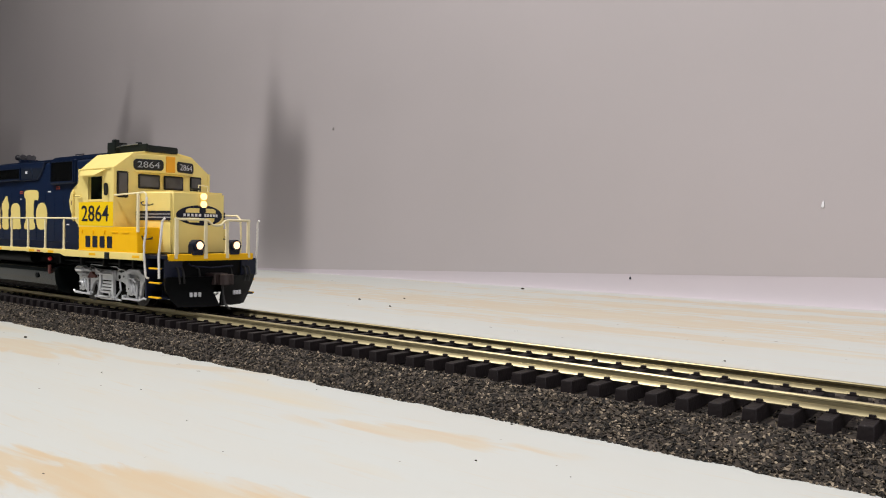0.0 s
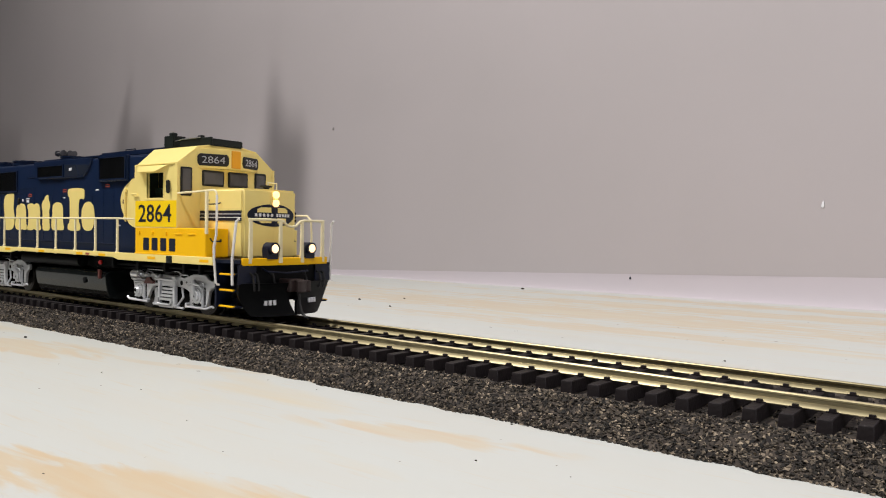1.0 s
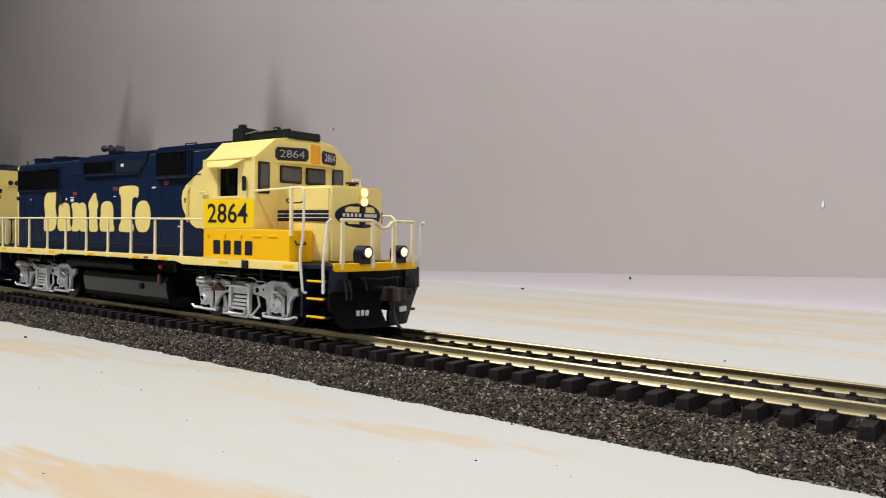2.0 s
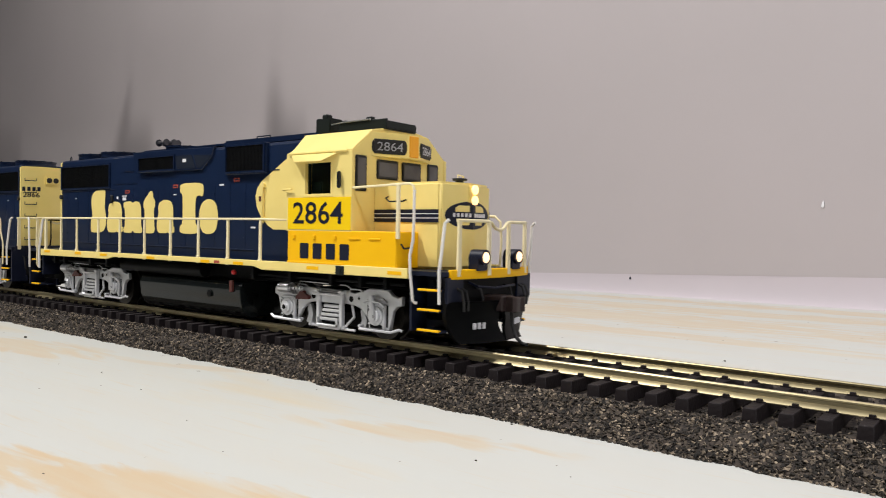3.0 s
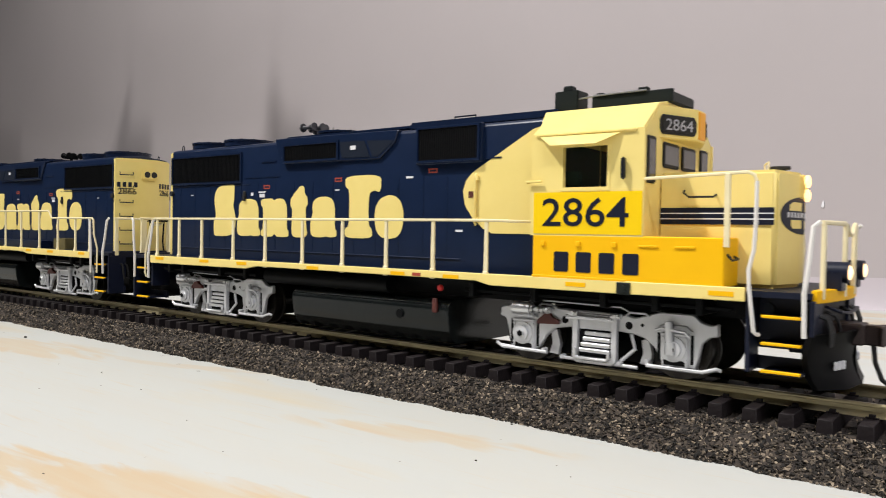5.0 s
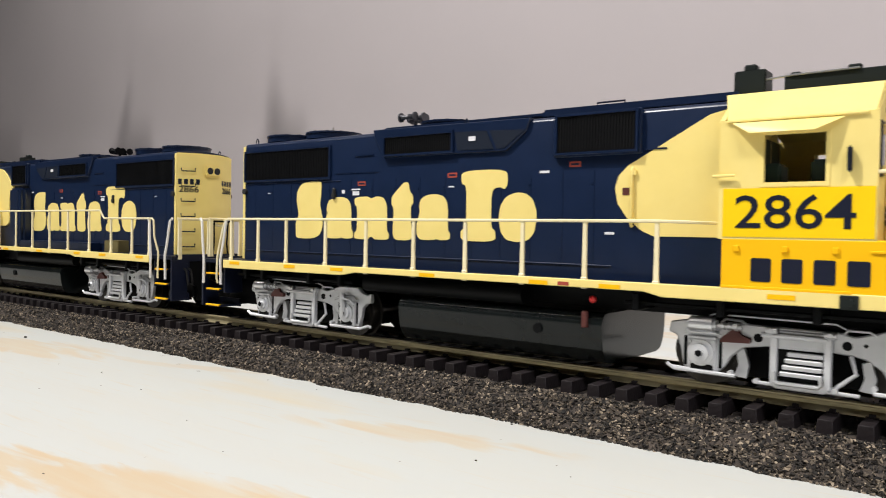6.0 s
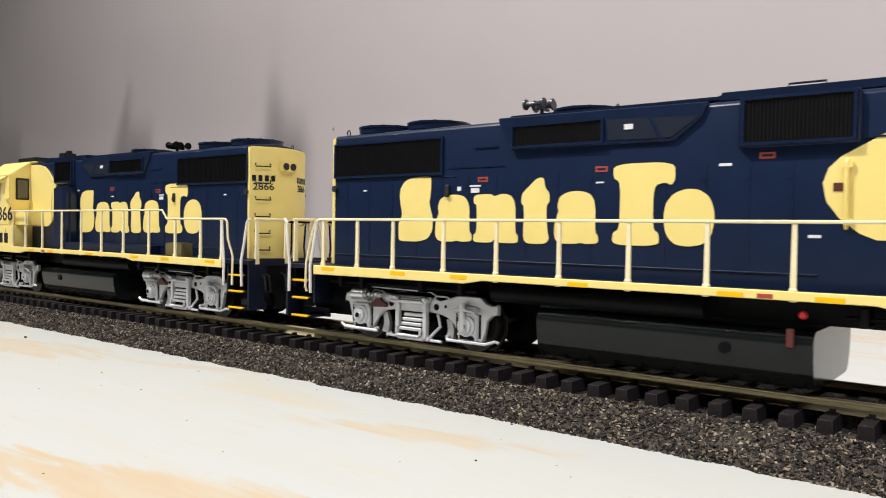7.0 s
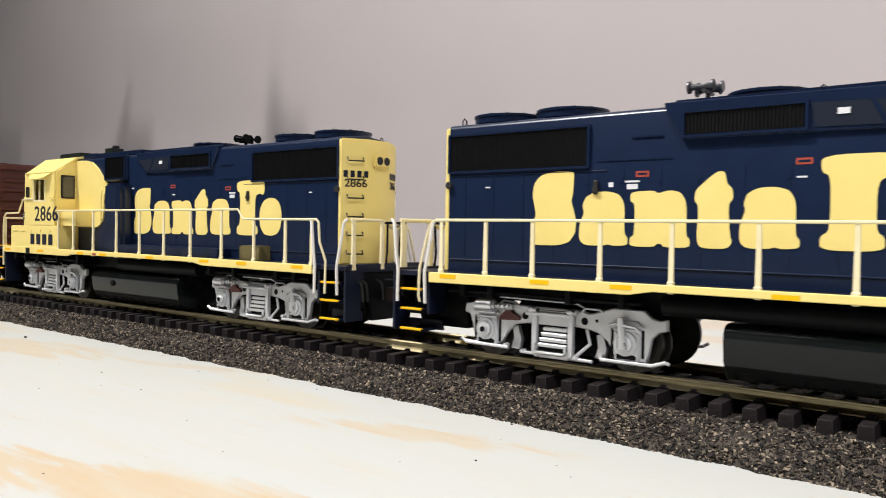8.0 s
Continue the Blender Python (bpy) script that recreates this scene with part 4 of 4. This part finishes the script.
    for y0, y1, z0, z1 in ((-17.0, -13.0, 44.6, 53.2), (-9.6, -1.6, 47.9, 52.7), (-0.2, 7.4, 47.9, 52.7), (10.0, 14.6, 47.0, 53.0)):
        window_frame(cab, "front_window", y0, y1, z0, z1, 70.4)
    for y0, y1 in ((11.0, 16.0), (-16.0, -11.0)):
        window_frame(cab, "rear_window", y0, y1, 44.8, 53.2, 47.0, -0.35)
    # inside the cab
    bm = nb()
    box(bm, 48, 69, -16.8, 16.8, 43.1, 43.6)
    box(bm, 60.0, 64.0, -12.0, -5.0, 43.5, 48.0, 0.4)
    box(bm, 52.0, 56.0, -14.0, -9.0, 43.5, 47.4, 0.4)
    box(bm, 47.3, 48.0, -17, 17, 43, 54)
    part("cab_interior", bm, CAB_IN, cab, "dark green cab interior with a control stand")
    # number boards in a shallow V on the brow
    bm = nb()
    prism(bm, [(69.8, -11.9), (70.2, -11.9), (74.1, -2.5), (74.3, -2.1), (74.3, 2.1), (74.1, 2.5), (70.2, 11.9), (69.8, 11.9)], "z", 53.2, 59.3, 0.5, 3)
    br = part("number_board_housing", bm, PALE, cab)
    bm = nb()
    box(bm, 74.1, 74.55, -1.75, 1.75, 53.6, 59.0, 0.2, 1)
    part("blank_lamp_plate", bm, AMBER_DARK, br, "amber plate between the number boards")
    ang = math.atan2(3.9, 9.4)
    for s in (-1, 1):
        mid = Matrix.Translation((72.35, s * 6.9, 55.8)) @ Matrix.Rotation(-s * ang * -1, 4, "Z")
        bm = nb()
        box(bm, -0.3, 0.35, -4.6, 4.6, -1.65, 1.65, 0.32, 2)
        prism(bm, [(y, z) for y, z in ((-4.75, -0.9), (-4.1, -1.8), (4.1, -1.8), (4.75, -0.9), (4.75, 0.9), (4.1, 1.8), (-4.1, 1.8), (-4.75, 0.9))], "x", -0.3, 0.2, 0.1, 1)
        bmesh.ops.transform(bm, matrix=mid, verts=bm.verts)
        bd = part("number_board", bm, RUBBER, br, "black number board with pale numerals")
        tm = mid @ Matrix.Translation((0.36, -3.5, -1.05)) @ Euler((radians(90), 0, radians(90))).to_matrix().to_4x4()
        part("numeral", text_bm(number, 2.1, 7.0, tm, 0.06, 0.0), CHROME, bd, "pale numerals")
    # roof equipment
    bm = nb()
    box(bm, 46.0, 51.4, -7.2, -2.6, 60.0, 64.6, 0.2, 2)
    box(bm, 47.4, 49.6, -6.4, -4.4, 64.5, 65.8, 0.3, 1)
    part("antenna_box", bm, GREEN_BLACK, lo, "dark box on the cab roof")
    bm = nb()
    box(bm, 54.6, 71.0, -6.5, 5.0, 60.4, 62.6, 0.3, 2)
    box(bm, 54.4, 71.2, -7.0, -6.3, 60.4, 63.0, 0.15, 1)
    ac = part("air_conditioner", bm, GREEN_BLACK, lo, "dark air conditioner on the cab roof")
    for a, b, z in ((64.2, 66.2, 63.8), (55.4, 57.0, 63.5)):
        part("lifting_lug", box(nb(), a, b, -7.1, -5.6, 62.8, z, 0.2, 1), GREEN_BLACK, ac)
    part("antenna_lead", tube(nb(), [(51.2, -6.6, 62.8), (56.0, -7.2, 63.0), (66.0, -7.25, 63.1)], 0.2, 5), CHROME, lo, "thin bright rod along the cab roof")
    # right-hand equipment box below the cab, left-hand box taller
    for s, x0, x1, z1, mat in ((-1, 48.0, 84.9, 35.0, AMBER), (1, 45.2, 82.2, 34.8, PALE)):
        bm = nb()
        box(bm, x0, x1, *sorted((s * 10.3, s * 18.15)), 26.6, z1, 0.2, 1)
        eb = part("equipment_box", bm, mat, lo, "amber equipment box beside the nose" if s < 0 else "pale yellow equipment box beside the nose")
        bm = nb()
        for a in (50.0, 57.5, 64.8):
            box(bm, a, a + 0.9, *sorted((s * 18.1, s * 18.5)), z1 - 2.2, z1 - 1.2, 0.1, 1)
        for a in (70.0, 76.5):
            box(bm, a, a + 3.6, *sorted((s * 18.1, s * 18.4)), z1 - 2.0, z1 - 1.6, 0.08, 1)
        box(bm, x0, 67.6, *sorted((s * 18.1, s * 18.35)), 26.7, 27.2, 0.08, 1)
        part("box_hinge", bm, mat, eb)
        bm = nb()
        tube(bm, [(x1, s * 16.5, 32.2), (x1 + 0.9, s * 16.5, 31.2), (x1 + 0.9, s * 13.5, 31.4), (x1, s * 13.0, 31.8)], 0.22)
        part("box_handle", bm, RUBBER, eb)
        m = side_frame_matrix(s, 52.4 if s < 0 else 66.0, 28.0, s * 18.16)
        small_shapes(lo, m, 4, 3.9, 3.8, 0.8, NAVY_DARK, eb)
    part("sand_locker", box(nb(), 35.5, 46.4, 10.4, 16.4, 34.9, 40.4, 0.2, 1), PALE, lo, "pale yellow locker behind the cab")
    # short hood
    plan = [(70.0, -10.2), (90.9, -10.0), (92.5, -2.2), (92.9, 0.0), (92.5, 2.2), (90.9, 10.0), (70.0, 10.2)]
    bm = nb()
    prism(bm, plan, "z", 26.4, 46.8, 0.7, 3)
    ns = part("short_hood", bm, PALE, lo, "pale yellow short hood")
    for s in (-1, 1):
        for z0, z1, mat in ((39.4, 40.3, NAVY_DARK), (38.4, 39.2, NAVY_DARK), (37.3, 38.2, NAVY_DARK), (39.2, 39.4, WHITE_MARK), (38.2, 38.4, WHITE_MARK)):
            bm = nb()
            box(bm, 70.6, 90.6, *sorted((s * 10.16, s * 10.28)), z0, z1)
            part("stripe", bm, mat, ns)
        bm = nb()
        tube(bm, [(75.0, s * 10.2, 43.4), (75.2, s * 11.2, 43.0), (76.2, s * 11.2, 42.2), (80.6, s * 11.2, 42.2), (80.8, s * 10.2, 42.6)], 0.2, 5)
        part("grab_iron", bm, RUBBER, ns)
        bm = nb()
        if s > 0:
            tube(bm, [(64.0, 18.3, 44.7), (72.0, 18.2, 44.5), (76.0, 18.1, 39.6), (87.0, 18.0, 39.4), (88.8, 18.0, 38.0), (89.2, 18.0, 33.0), (88.4, 18.3, 19.4)], 0.34)
            part("handrail", bm, CREAM, ns)
            continue
        tube(bm, [(69.4, s * 17.7, 45.2), (80.0, s * 17.8, 45.5), (88.4, s * 17.9, 45.8), (89.4, s * 17.9, 45.3), (89.8, s * 17.9, 44.2)], 0.3)
        part("handrail", bm, CREAM, ns)
        bm = nb()
        tube(bm, [(89.8, s * 17.9, 44.3), (89.8, s * 17.9, 38.0), (89.6, s * 17.9, 33.2), (88.9, s * 18.1, 29.8), (89.1, s * 18.2, 26.6), (89.9, s * 18.1, 19.8), (90.2, s * 17.8, 19.4), (90.5, s * 17.3, 19.3)], 0.34)
        part("grab_rail", bm, WHITE, ns, "white painted step grab rail")
        bm = nb()
        box(bm, 84.8, 85.7, *sorted((s * 17.7, s * 18.4)), 33.4, 45.7, 0.1, 1)
        part("handrail_post", bm, CREAM, ns)
    bm = nb()
    n = 40
    rim = [(8.6 * math.cos(2 * math.pi * k / n), 39.1 + 3.3 * math.sin(2 * math.pi * k / n)) for k in range(n)]
    for half in (-1, 1):
        pts = [p for p in rim if p[0] * half > 0.05]
        pts.sort(key=lambda p: math.atan2(p[1] - 39.1, p[0] * half))
        pts = [(0, 35.8)] + pts + [(0, 42.4)]
        front = [bm.verts.new((nose_x(a) + 0.14, a * 1.0 if half > 0 else a, b)) for a, b in pts]
        back = [bm.verts.new((nose_x(a) - 0.4, a, b)) for a, b in pts]
        bm.faces.new(front), bm.faces.new(back[::-1])
        for k in range(len(pts)):
            j = (k + 1) % len(pts)
            bm.faces.new((front[k], back[k], back[j], front[j]))
    em = part("nose_emblem", bm, NAVY_DARK, ns, "navy oval emblem with a plain cream cross and bar")
    for half in (-1, 1):
        for z0, z1 in ((39.9, 41.4), (36.8, 38.3)):
            bm = nb()
            ys = [half * v for v in (1.2, 2.8, 4.4, 5.6 if z0 > 39 else 5.0)]
            f = [bm.verts.new((nose_x(v) + 0.2, v, z1 - (0.55 if k == 3 and z0 > 39 else 0))) for k, v in enumerate(ys)] + [bm.verts.new((nose_x(v) + 0.2, v, z0 + (0.55 if k == 0 and z0 < 39 else 0))) for k, v in enumerate(ys[::-1])]
            b = [bm.verts.new(v.co + Vector((-0.15, 0, 0))) for v in f]
            bm.faces.new(f), bm.faces.new(b[::-1])
            for k in range(len(f)):
                j = (k + 1) % len(f)
                bm.faces.new((f[k], b[k], b[j], f[j]))
            part("emblem_field", bm, PALE, em)
        bm = nb()
        for k in range(5):
            a = half * (0.6 + k * 1.25)
            prism(bm, [(a, 38.7), (a + half * 0.75, 38.7), (a + half * 0.75, 39.6), (a, 39.6)], "x", nose_x(a + half * 0.4) + 0.02, nose_x(a + half * 0.4) + 0.26)
        part("emblem_bar", bm, WHITE_MARK, em)
    bm = nb()
    box(bm, 91.8, 93.3, -1.5, 1.5, 41.6, 46.4, 0.5, 2)
    hl = part("headlight_housing", bm, PALE, ns)
    for z in (45.2, 42.7):
        bm = nb()
        cyl(bm, (93.2, 0, z), (93.7, 0, z), 1.1, 20)
        bmesh.ops.create_uvsphere(bm, u_segments=16, v_segments=8, radius=1.0, matrix=Matrix.Translation((93.55, 0, z)) @ Matrix.Diagonal((0.5, 1, 1, 1)))
        part("headlight_lens", bm, LAMP_WARM, hl, "lit warm headlight lens")
    bm = nb()
    cyl(bm, (88.8, 0, 46.5), (88.8, 0, 47.6), 1.0, 14)
    cyl(bm, (88.8, 0, 47.5), (88.8, 0, 48.0), 1.8, 16)
    part("sand_filler", bm, RUBBER, ns, "small black filler cap")
    bm = nb()
    tube(bm, [(86.0, 3.0, 46.8), (86.0, 3.0, 49.2), (84.0, 8.0, 49.2), (84.0, 8.0, 46.8)], 0.2)
    part("grab_iron", bm, CREAM, ns)


def underbody(lo):
    bm = nb()
    half = [(11.4, 10.2), (12.9, 10.6), (14.1, 11.6), (14.9, 13.2), (15.4, 15.4), (15.6, 17.6)] + [(13.2 + 2.4 * math.cos(k * math.pi / 28), 17.9 + 2.4 * math.sin(k * math.pi / 28)) for k in range(15)]
    pts = [(-a, b) for a, b in half[::-1]] + half
    prism(bm, pts, "x", -25.4, 25.4, 0.2, 1)
    ft = part("fuel_tank", bm, TANK, lo, "glossy black fuel tank")
    for s in (-1, 1):
        bm = nb()
        cyl(bm, (11.6, s * 15.2, 16.4), (11.6, s * 15.9, 16.4), 1.0, 16)
        part("filler_cap", bm, BLACK, ft)
        if s > 0:
            continue
        bm = nb()
        box(bm, 21.4, 22.6, *sorted((s * 15.4, s * 16.3)), 17.4, 20.6, 0.2, 1)
        part("fuel_gauge", bm, RUST, ft, "dark red sight gauge")
        bm = nb()
        bmesh.ops.create_uvsphere(bm, u_segments=12, v_segments=8, radius=0.75, matrix=Matrix.Translation((24.0, s * 16.6, 23.0)))
        part("cut_off_button", bm, RED, lo, "small red button")
    for s in (-1, 1):
        bm = nb()
        cyl(bm, (-36.0, s * 14.6, 22.7), (8.0, s * 14.6, 22.7), 1.9, 20)
        part("air_reservoir", bm, BLACK, lo, "black air reservoir pipe under the walkway")
        for a in (-80, -73, -55, -44, 32, 47, 62, 72, 80):
            part("bracket", box(nb(), a, a + 1.2, *sorted((s * 9.0, s * 17.2)), 21.6, 24.8, 0.2, 1), BLACK, lo)
        part("brake_pipe", tube(nb(), [(-84, s * 15.6, 22.6), (-40, s * 15.6, 22.6)], 0.4), BLACK, lo)
        part("brake_pipe", tube(nb(), [(30, s * 15.6, 22.9), (86, s * 15.6, 22.9)], 0.4), BLACK, lo)


def bow(f, y):
    """How far the rounded front platform stands out at y; the rear one is straight."""
    return 2.2 * (1 - (y / 16.0) ** 2) if f > 0 else 0.0


def ends(lo):
    """Both platforms: step wells, pilots, rails, couplers, hoses and the front ditch lights."""
    for f in (1, -1):
        for s in (-1, 1):
            steps(lo, s, *sorted((f * 88.5, f * 98.6)), ((f * 88.6, f * -1.6), (97.5, 0.9) if f > 0 else (-96.6, -1.6)))
        bm = nb()
        low = 14.5 if f > 0 else 12.6
        prism(bm, [(-16.0, 25.3), (-16.0, 20.6), (-11.6, 18.6), (-8.4, 17.0), (-7.4, low), (7.4, low), (8.4, 17.0), (11.6, 18.6), (16.0, 20.6), (16.0, 25.3)], "x", *sorted((f * 96.8, f * 98.2)), 0.2, 1)
        box(bm, *sorted((f * (86.0 if f > 0 else 83.5), f * 97.0)), -9.0, 9.0, 16.2 if f > 0 else 13.6, 22.0, 0.3, 1)
        pl = part("pilot_plate", bm, BLACK, lo, "near-black end plate")
        bm = nb()
        edge = [-15.8 + 31.6 * k / 16 for k in range(17)]
        prism(bm, [(f * (98.7 + bow(f, y)), y) for y in edge] + [(f * 97.9, y) for y in edge[::-1]], "z", 24.8, 26.9, 0.12, 1)
        part("end_sill", bm, AMBER if f > 0 else NAVY_DARK, pl, "end sill of the platform")
        # snow plough with two curved blades
        bm = nb()
        if f > 0:
            for s in (-1, 1):
                prev = None
                for k in range(7):
                    u = k / 6
                    z = 10.5 + 9.4 * u
                    bulge = 2.0 * (2 * u - 1) ** 2
                    w = 16.7 - 4.4 * (1 - u) ** 2
                    row = [(97.6 + bulge * 0.5, s * w, z), (100.6 + bulge * 0.7, s * 8.0, z), (101.6 + bulge * 0.7, s * (0.1 + 1.6 * (1 - abs(2 * u - 1))), z)]
                    row = [bm.verts.new(p) for p in row] + [bm.verts.new((p[0] - 0.9, p[1], p[2])) for p in row]
                    if prev:
                        for a, b in ((0, 1), (1, 2), (4, 3), (5, 4), (3, 0), (2, 5)):
                            bm.faces.new((prev[a], prev[b], row[b], row[a]))
                    else:
                        bm.faces.new((row[0], row[1], row[4], row[3])), bm.faces.new((row[1], row[2], row[5], row[4]))
                    prev = row
                bm.faces.new((prev[0], prev[3], prev[4], prev[1])), bm.faces.new((prev[1], prev[4], prev[5], prev[2]))
            pw = part("snow_plough", bm, BLACK, lo, "black curved snow plough")
            for s in (-1, 1):
                bm = nb()
                for k in range(3):
                    box(bm, 100.9 - 0.35 * k, 101.4 - 0.35 * k, *sorted((s * (6.0 + k * 1.3), s * (6.9 + k * 1.3))), 13.6, 15.0, 0.1, 1)
                part("plough_tab", bm, WHITE_MARK, pw)
        # coupler
        bm = nb()
        box(bm, *sorted((f * 97.0, f * 103.4)), -2.6, 2.6, 17.2, 20.8, 0.3, 1)
        prism(bm, [(f * 103.0, -1.1), (f * 105.6, -1.4), (f * 106.0, -2.6), (f * 106.6, -1.4), (f * 106.4, 0.2), (f * 105.8, 1.4), (f * 106.6, 2.2), (f * 105.4, 3.0), (f * 105.0, 1.8), (f * 103.0, 1.2)], "z", 17.2, 20.6, 0.25, 1)
        cp = part("coupler", bm, material("brown_coupler", (0.035, 0.022, 0.02), 0.5), lo, "dark brown knuckle coupler")
        if f > 0:
            bm = nb()
            tube(bm, [(104.6, -0.6, 17.4), (104.9, -0.6, 14.4), (106.0, -0.7, 11.6), (107.6, -0.8, 10.4), (109.2, -0.9, 10.2)], 0.42)
            part("trip_pin", bm, RUBBER, cp, "curved black trip pin")
        # hoses
        for y in (-13.2, -11.6, -6.0, 6.0, 11.6, 13.2):
            part("air_hose", tube(nb(), [(f * 98.2, y, 22.8), (f * 99.8, y, 22.2), (f * 100.4, y, 20.2), (f * 100.2, y * 0.97, 17.8)], 0.32, 6), RUBBER, lo, "short black air hose")
        bm = nb()
        tube(bm, [(f * 98.6, -9.0, 24.0), (f * 101.0, -9.0, 23.2), (f * 101.2, -2.0, 22.6), (f * 101.0, 6.0, 23.0)], 0.28, 6)
        part("lift_lever", bm, NAVY_DARK, lo)
        # platform rails
        bm = nb()
        x = f * 98.4
        zt = 37.7
        path = [(f * (98.4 + bow(f, b)), b, c) for a, b, c in ((x, -15.4 if f < 0 else -14.0, zt), (x, -4.6, zt), (x, -3.2, zt - 0.3), (x, -1.6, zt - 1.6), (x, 0, zt - 1.9), (x, 1.6, zt - 1.6), (x, 3.2, zt - 0.3), (x, 4.6, zt), (x, 15.4 if f < 0 else 14.0, zt))]
        part("platform_rail", tube(bm, path, 0.4), CREAM, lo)
        for y in (-13.4, -4.0, 4.0, 13.4) if f > 0 else (-14.6, -4.4, 4.4, 14.6):
            bm = nb()
            prism(bm, [(y - 0.75, 25.4), (y + 0.75, 25.4), (y + 0.55, 30), (y + 0.5, zt), (y - 0.5, zt), (y - 0.55, 30)], "x", x - 0.35, x + 0.35, 0.1, 1)
            bmesh.ops.translate(bm, vec=(f * bow(f, y), 0, 0), verts=bm.verts)
            part("platform_post", bm, CREAM, lo)
    bm = nb()
    box(bm, -99.6, -97.4, -3.6, 3.6, 36.9, 37.5, 0.15, 1)
    for y in (-2.6, 2.6):
        tube(bm, [(-98.6, y, 37.0), (-98.3, y * 0.9, 30.0), (-98.4, y * 1.1, 26.2)], 0.28, 6)
    part("drop_step", bm, BLACK, lo, "raised black drop step between the rear rails")
    for s in (-1, 1):
        bm = nb()
        cyl(bm, (98.2, s * 6.9, 29.6), (101.7, s * 6.9, 29.6), 1.75, 24)
        prism(bm, [(s * 6.9 - 1.7, 26.6), (s * 6.9 + 1.7, 26.6), (s * 6.9 + 1.9, 29.6), (s * 6.9 - 1.9, 29.6)], "x", 98.2, 100.9)
        dl = part("ditch_light", bm, NAVY_DARK, lo, "dark housing of a lit ditch light")
        bm = nb()
        bmesh.ops.create_uvsphere(bm, u_segments=18, v_segments=10, radius=1.25, matrix=Matrix.Translation((101.6, s * 6.9, 29.6)) @ Matrix.Diagonal((0.5, 1, 1, 1)))
        part("ditch_lens", bm, LAMP_WHITE, dl, "lit white lens")


def boxcar():
    """The freight car coupled behind; its end shows ribs, ladder and brake gear."""
    bc = thing("freight_car", "red-brown boxcar with ribbed end on dark trucks", "freight car", 9.0)
    half = 82.0
    part("car_body", box(nb(), -half, half, -16.4, 16.4, 18.0, 58.5, 0.4), BROWN, bc, "red-brown painted body")
    bm = nb()
    prism(bm, [(-17.2, 58.0), (17.2, 58.0), (17.2, 58.9), (9, 60.3), (-9, 60.3), (-17.2, 58.9)], "x", -half - 1.2, half + 1.2, 0.2, 1)
    roof = part("car_roof", bm, BROWN, bc)
    for k in range(15):
        x = -half + 4 + k * (2 * half - 8) / 14
        bm = nb()
        prism(bm, [(-17.0, 58.9), (17.0, 58.9), (9, 60.9), (-9, 60.9)], "x", x - 0.5, x + 0.5)
        part("roof_rib", bm, BROWN, roof)
    for e in (-1, 1):
        for k in range(9):
            z = 21.5 + k * 4.0
            bm = nb()
            cyl(bm, (e * half, -15, z), (e * half, 15, z), 1.0, 10)
            part("end_rib", bm, BROWN, bc)
        bm = nb()
        for y in (-15.6, -10.6):
            box(bm, *sorted((e * (half + 1.2), e * (half + 1.7))), y - 0.25, y + 0.25, 18, 57)
        for k in range(8):
            box(bm, *sorted((e * (half + 1.2), e * (half + 1.6))), -15.6, -10.6, 20 + k * 4.6, 20.4 + k * 4.6)
        part("ladder", bm, BROWN, bc)
        bm = nb()
        box(bm, *sorted((e * (half - 2), e * (half + 6))), -2.2, 2.2, 17.0, 20.4, 0.3, 1)
        part("coupler", bm, RUBBER, bc)
    for s in (-1, 1):
        for k in range(15):
            x = -half + 5 + k * (2 * half - 10) / 14
            if abs(x) < 14:
                continue
            bm = nb()
            box(bm, x - 0.6, x + 0.6, *sorted((s * 16.3, s * 17.2)), 18.5, 57.5, 0.2, 1)
            part("side_post", bm, BROWN, bc)
        bm = nb()
        box(bm, -13, 13, *sorted((s * 16.3, s * 17.3)), 19, 56.5, 0.3, 1)
        part("sliding_door", bm, BROWN, bc)
    bm = nb()
    box(bm, -half, half, -6, 6, 15.5, 18.2, 0.3, 1)
    part("centre_sill", bm, BLACK, bc)
    for cx in (-60.0, 60.0):
        bm = nb()
        box(bm, cx - 3, cx + 3, -13.5, 13.5, 12.5, 16.0, 0.3, 1)
        for s in (-1, 1):
            prism(bm, [(cx - 13, 15.6), (cx - 12.4, 13.0), (cx - 5, 11.4), (cx + 5, 11.4), (cx + 12.4, 13.0), (cx + 13, 15.6), (cx + 5, 17.2), (cx - 5, 17.2)], "y", *sorted((s * 12.6, s * 13.8)), 0.2, 1)
        tr = part("car_truck", bm, BLACK, bc, "black freight truck")
        for j in (-10.2, 10.2):
            SPIN.append((wheelset(tr, cx + j, 9.0), cx + j, 9.0, bc))
    return bc


LEAD = locomotive("2864", "navy and yellow model diesel locomotive leading, headlights lit")
SECOND = locomotive("2866", "navy and yellow model diesel locomotive coupled backwards, second in the train")
CAR = boxcar()


# ---- what moves ----
def run(t):
    """Metres along the track that the train has come at t seconds, counted from its place at 4.5 s."""
    return (0.0595 * t * t + 35.772 * t - 162.19) * MM


def motions():
    for ob, x0, turn in ((LEAD, LOCO_1, 0), (SECOND, LOCO_2, 180), (CAR, CAR_1, 0)):
        walk(ob, [(t, pose(x0 * MM + run(t), 0, 0.009, 0, 0, turn)) for t in range(9)])
    for ob, x, base, root in SPIN:
        sign = -1 if root is SECOND else 1
        rows = []
        for k in range(41):
            t = k * 0.2
            a = sign * math.degrees((run(t) - run(0)) / (WHEEL_R * MM))
            rows.append((t, pose(x * MM, 0, (9.0 + WHEEL_R - base) * MM, 0, a, 0)))
        walk(ob, rows)


motions()
